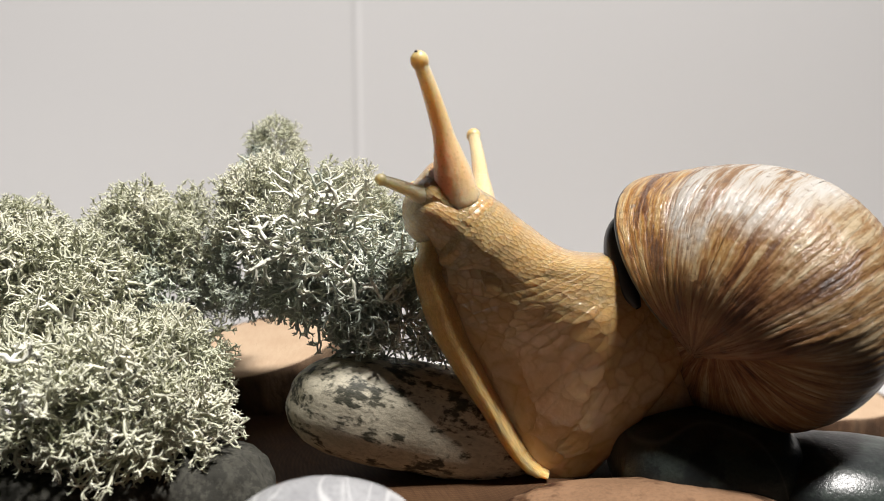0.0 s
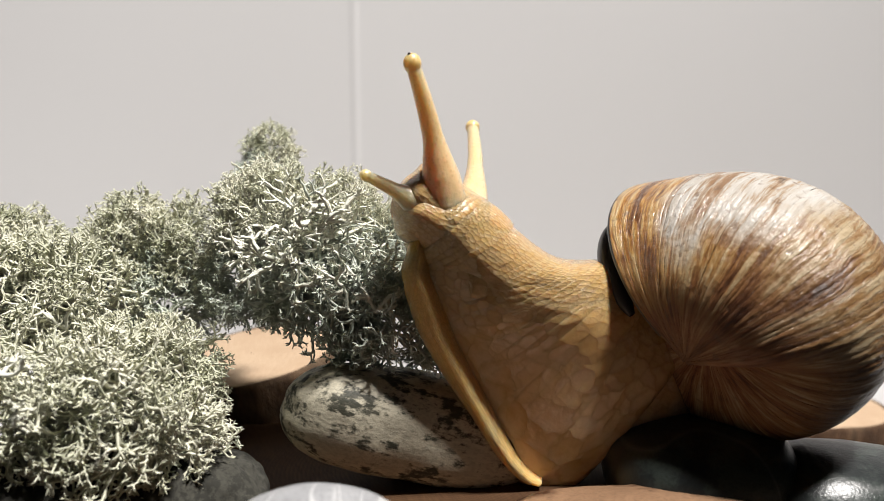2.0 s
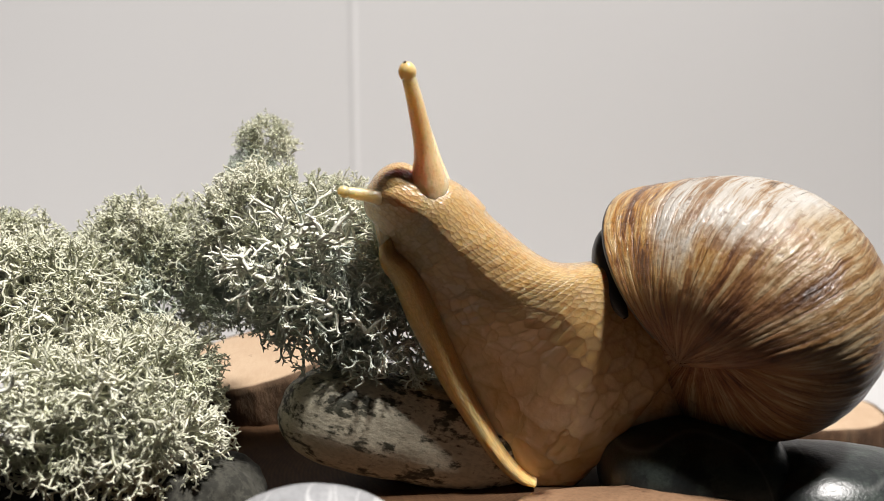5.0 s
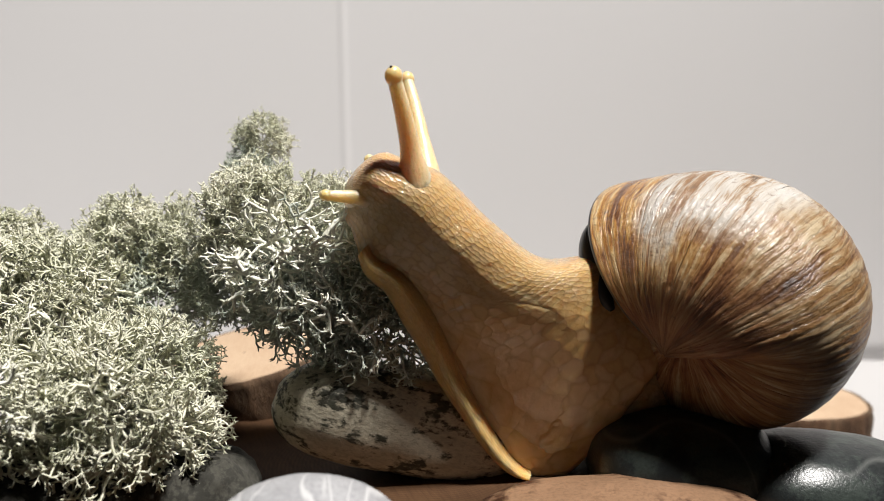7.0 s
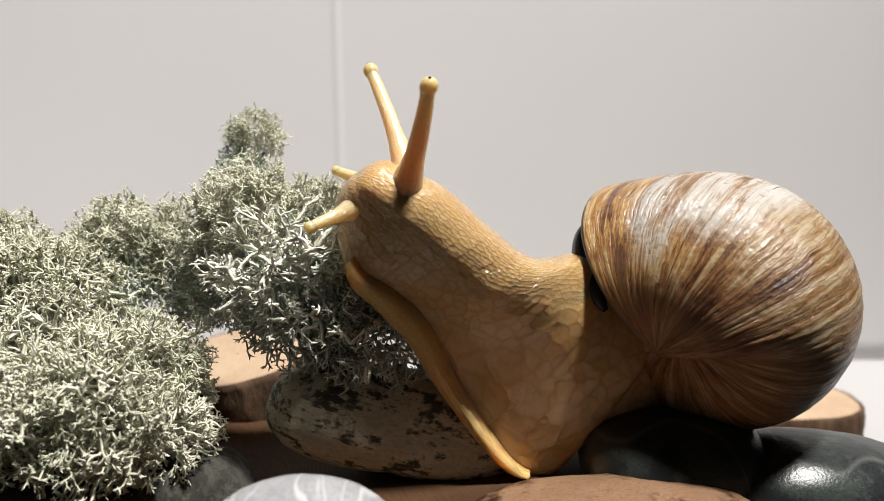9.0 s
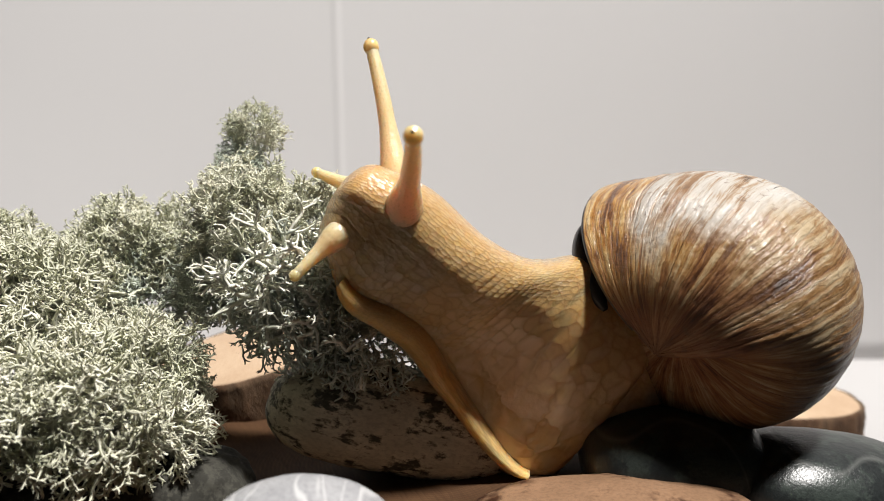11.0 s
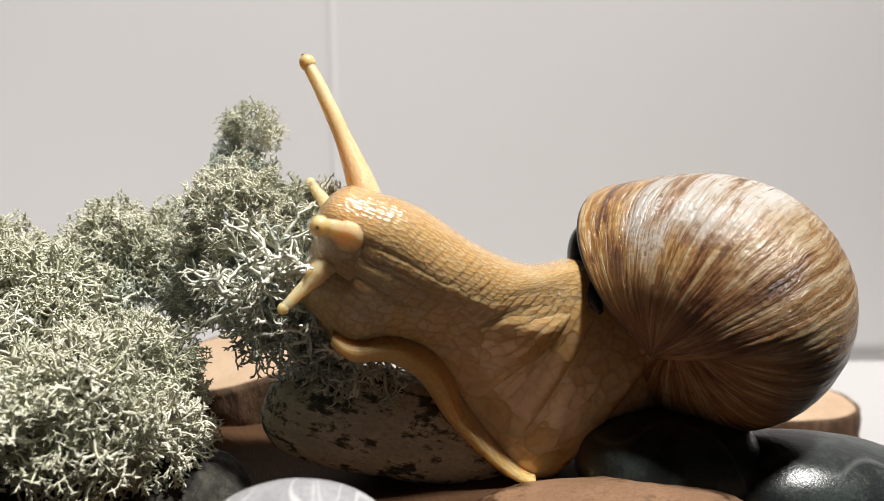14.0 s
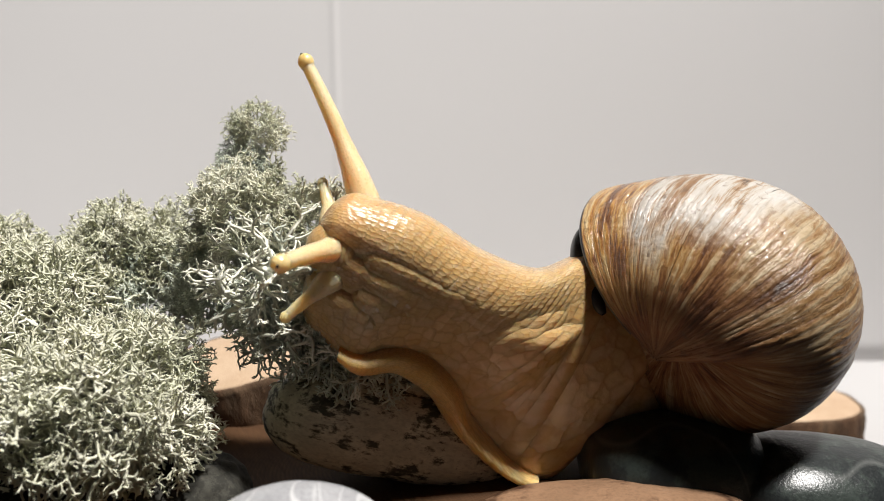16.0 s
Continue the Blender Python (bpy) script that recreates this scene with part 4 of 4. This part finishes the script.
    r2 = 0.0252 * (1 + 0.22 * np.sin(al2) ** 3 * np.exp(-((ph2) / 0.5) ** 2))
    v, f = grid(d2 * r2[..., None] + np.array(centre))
    part("mantle", mesh_from("mantle", v, f), SHADED_SKIN, snail, "mantle skin in the shell mouth, darkened as shade").modifiers.new("thickness", "SOLIDIFY").thickness = 0.0006


def tube_part(name, path, radius, material, parent, label):
    """A round tube along an array of points."""
    path = np.asarray(path)
    d = np.gradient(path, axis=0)
    d /= np.linalg.norm(d, axis=1, keepdims=True) + 1e-9
    ref = np.cross(d, (0.3, 0.9, 0.2))
    ref /= np.linalg.norm(ref, axis=1, keepdims=True) + 1e-9
    other = np.cross(d, ref)
    ph = np.linspace(0, 2 * math.pi, 16, endpoint=False)
    r = np.broadcast_to(np.asarray(radius, float), (len(path),))[:, None, None]
    pts = path[:, None] + r * (np.cos(ph)[None, :, None] * ref[:, None] + np.sin(ph)[None, :, None] * other[:, None])
    v, f = grid(pts, True)
    uv = np.stack(np.meshgrid(np.linspace(0, 3, len(path)), np.linspace(0, 1, 16), indexing="ij"), -1).reshape(-1, 2)
    return part(name, mesh_from(name, v, f, uv), material, parent, label)


PIECES = 38
PIECE_U = np.linspace(0.35, 5.4, PIECES)
HEAD_U = 5.35


def build_snail():
    snail = thing("snail", EMPTY, "large amber snail with a streaked shell raising its head", "snail")
    moving = {"pieces": []}
    half = (PIECE_U[1] - PIECE_U[0]) * 1.7

    def length_of_skin(name, u0, u1, u, steps, count, seal, side, label=""):
        v, f, uv, rid = body_piece(u0, u1, steps, count, seal, side)
        inv = np.array(body_frame(REST, u).inverted())
        v = v @ inv[:3, :3].T + inv[:3, 3]
        ob = part(name, mesh_from(name, v, f, uv, ridge=rid), SKIN, snail, label)
        moving["pieces"].append((ob, u, side))

    for u in PIECE_U:
        length_of_skin("body_fold", u - half, u + half, u, 30, 220, (0.016, 0.016), 1.0)
    for side in (0.5, 0.0, -0.5, -1.0):
        for u in np.linspace(1.55, 5.2, 20):
            length_of_skin("throat_fold", u - 0.34, u + 0.34, u, 26, 170, (0.02, 0.02), side)
    for name, side in (("head", 1.0), ("cheek", 0.0), ("chin", -1.0)):
        length_of_skin(name, HEAD_U - 0.85, 7.0, HEAD_U, 110, 220, (0.12, 0.0), side, "blunt amber head" if side == 1 else "")
    # the edge of the sole, in short lengths
    for k, u in enumerate(np.linspace(1.15, 4.95, 24)):
        us = np.linspace(u - 0.40, u + 0.40, 28)
        rings = []
        for w in us:
            pts, n, a = section(w, 40)
            c = pts.mean(0) * np.array((1, 0, 1)) - n * (a - 0.0022) + np.array((0, along(lines_at(REST), min(w, 6.0))[4] + 0.5 * np.interp(w, range(8), SKEW) * MM, 0))
            b = np.interp(w, range(8), DEPTH) * MM * np.interp(w, (0.8, 1.6), (0.55, 0.74))
            ph = np.linspace(0, 2 * math.pi, 40, endpoint=False)
            thick = np.interp(w, (0.75, 1.4, 2.0, 3.4, 4.4, 5.2), (0.0012, 0.0022, 0.0027, 0.0040, 0.0034, 0.0022)) * (1 - 0.10 * ((w - u) / 0.40) ** 4)
            rings.append(c + (thick * np.cos(ph))[:, None] * n - (b * np.sign(np.sin(ph)) * np.abs(np.sin(ph)) ** 0.7)[:, None] * np.array((0, 1.0, 0)))
        v, f = grid(np.array(rings), True)
        inv = np.array(body_frame(REST, u).inverted())
        v = v @ inv[:3, :3].T + inv[:3, 3]
        uv = np.stack(np.meshgrid(us * 0.0125, np.linspace(0, 0.06, 40), indexing="ij"), -1).reshape(-1, 2)
        moving["pieces"].append((part("sole_edge", mesh_from("sole_edge", v, f, uv, ridge=np.repeat(np.interp(us, (2.0, 3.2), (0.5, 0.0)), 40)), RIM_SKIN, snail, "smooth yellow edge of the sole"), u, -1.0))
    # the resting part of the body, in the shade under the shell
    n, m = 90, 150
    th, ph = np.linspace(0.0001, math.pi - 0.0001, n)[:, None], np.linspace(0, 2 * math.pi, m, endpoint=False)[None]
    d = np.stack([np.sin(th) * np.cos(ph), np.sin(th) * np.sin(ph), np.cos(th) + 0 * ph], -1)
    p = np.sign(d) * np.abs(d) ** 0.85 * np.array((0.0180, 0.0115, 0.0165))
    p[..., 0] += 0.25 * p[..., 2]
    v, f = grid(p + np.array(Vector((0.0385, 0.0145, 0.0410)) - EMPTY), True)
    uv = np.stack([p[..., 0] * 1.3, p[..., 2] * 1.3], -1).reshape(-1, 2)
    part("foot", mesh_from("foot", v, f, uv, ridge=np.full(len(v), 0.7)), SKIN, snail, "wrinkled shaded foot under the shell")
    build_shell(snail)
    moving["near_eye"] = tentacle("eye_stalk", snail, 0.0285, 0.0043, 0.0027, 0.00135, 0.00175, 0.0030, True, "long amber eye stalk")
    moving["far_eye"] = tentacle("eye_stalk", snail, 0.036, 0.0033, 0.0023, 0.00135, 0.00175, 0.0030, True, "long amber eye stalk")
    moving["near_mound"] = eye_mound(snail, (6.8, 4.8, 6.0))
    moving["near_lip"] = tentacle("lip_feeler", snail, 0.0120, 0.0028, 0.0018, 0.0010, 0.0012, 0.0005, False, "short amber feeler")
    moving["far_lip"] = tentacle("lip_feeler", snail, 0.0120, 0.0028, 0.0018, 0.0010, 0.0012, 0.0005, False, "short amber feeler")
    return moving


def stalk_pose(rows, t, top, bend):
    x = eased(rows, t) * MM
    tip, base = Vector(x[:3]), Vector(x[3:])
    way = (tip - base).normalized()
    side = Vector((0, 1, 0))
    a = side.cross(way).normalized()
    b = way.cross(a)
    turn = Matrix((a, b, way)).transposed() @ Matrix.Rotation(math.atan2(bend, top), 3, "Y")
    m = turn.to_4x4()
    m.translation = tip - turn @ Vector((-bend, 0, top)) - EMPTY
    return m


def mound_pose(rows, t):
    """At the root of the stalk, turned with the back of the head."""
    x = eased(rows, t)
    tip, root = Vector(x[:3]) * MM, Vector(x[3:]) * MM
    # it swells out along the stalk as the head turns
    out = min(max((t - 8.5) / 3.5, 0.0), 1.0)
    f = min(max((-0.0135 - root.y) / (tip.y - root.y), 0.0), 0.5)
    root += (tip - root) * f * out - Vector((0, 0, 0.0075 * (1 - out)))
    m = Matrix.Rotation(slope(t, 5.2, 1.0) * 0.7, 4, "Y")
    m.translation = root - EMPTY + Vector((0, 0.0025 * (1 - out), 0))
    return m


build_setting()
build_ground_things()
CLUMPS = build_lichen()
MOVING = build_snail()


def motions():
    """All that moves: the snail's pieces and the lichen that it pushes."""
    times = [k * 0.5 for k in range(33)]
    shift = Matrix.Translation(-EMPTY)
    for ob, u, hold in MOVING["pieces"]:
        walk(ob, [(t, shift @ body_frame(t, u, hold)) for t in times])
    for key, rows, top, bend in (("near_eye", NEAR_EYE, 0.0285, 0.0030), ("far_eye", FAR_EYE, 0.036, 0.003), ("near_lip", NEAR_LIP, 0.0120, 0.0005), ("far_lip", FAR_LIP, 0.0120, 0.0005)):
        walk(MOVING[key], [(t, stalk_pose(rows, t, top, bend)) for t in times])
    walk(MOVING["near_mound"], [(t, mound_pose(NEAR_EYE, t)) for t in times])
    for key, rows in (("mid", MID_MOSS), ("front", FRONT_MOSS)):
        at = CLUMPS[key].location.copy()
        walk(CLUMPS[key], [(t, Matrix.Translation(at) @ pose(x * MM, y * MM, z * MM, a, b, c)) for t, x, y, z, a, b, c in rows])


motions()
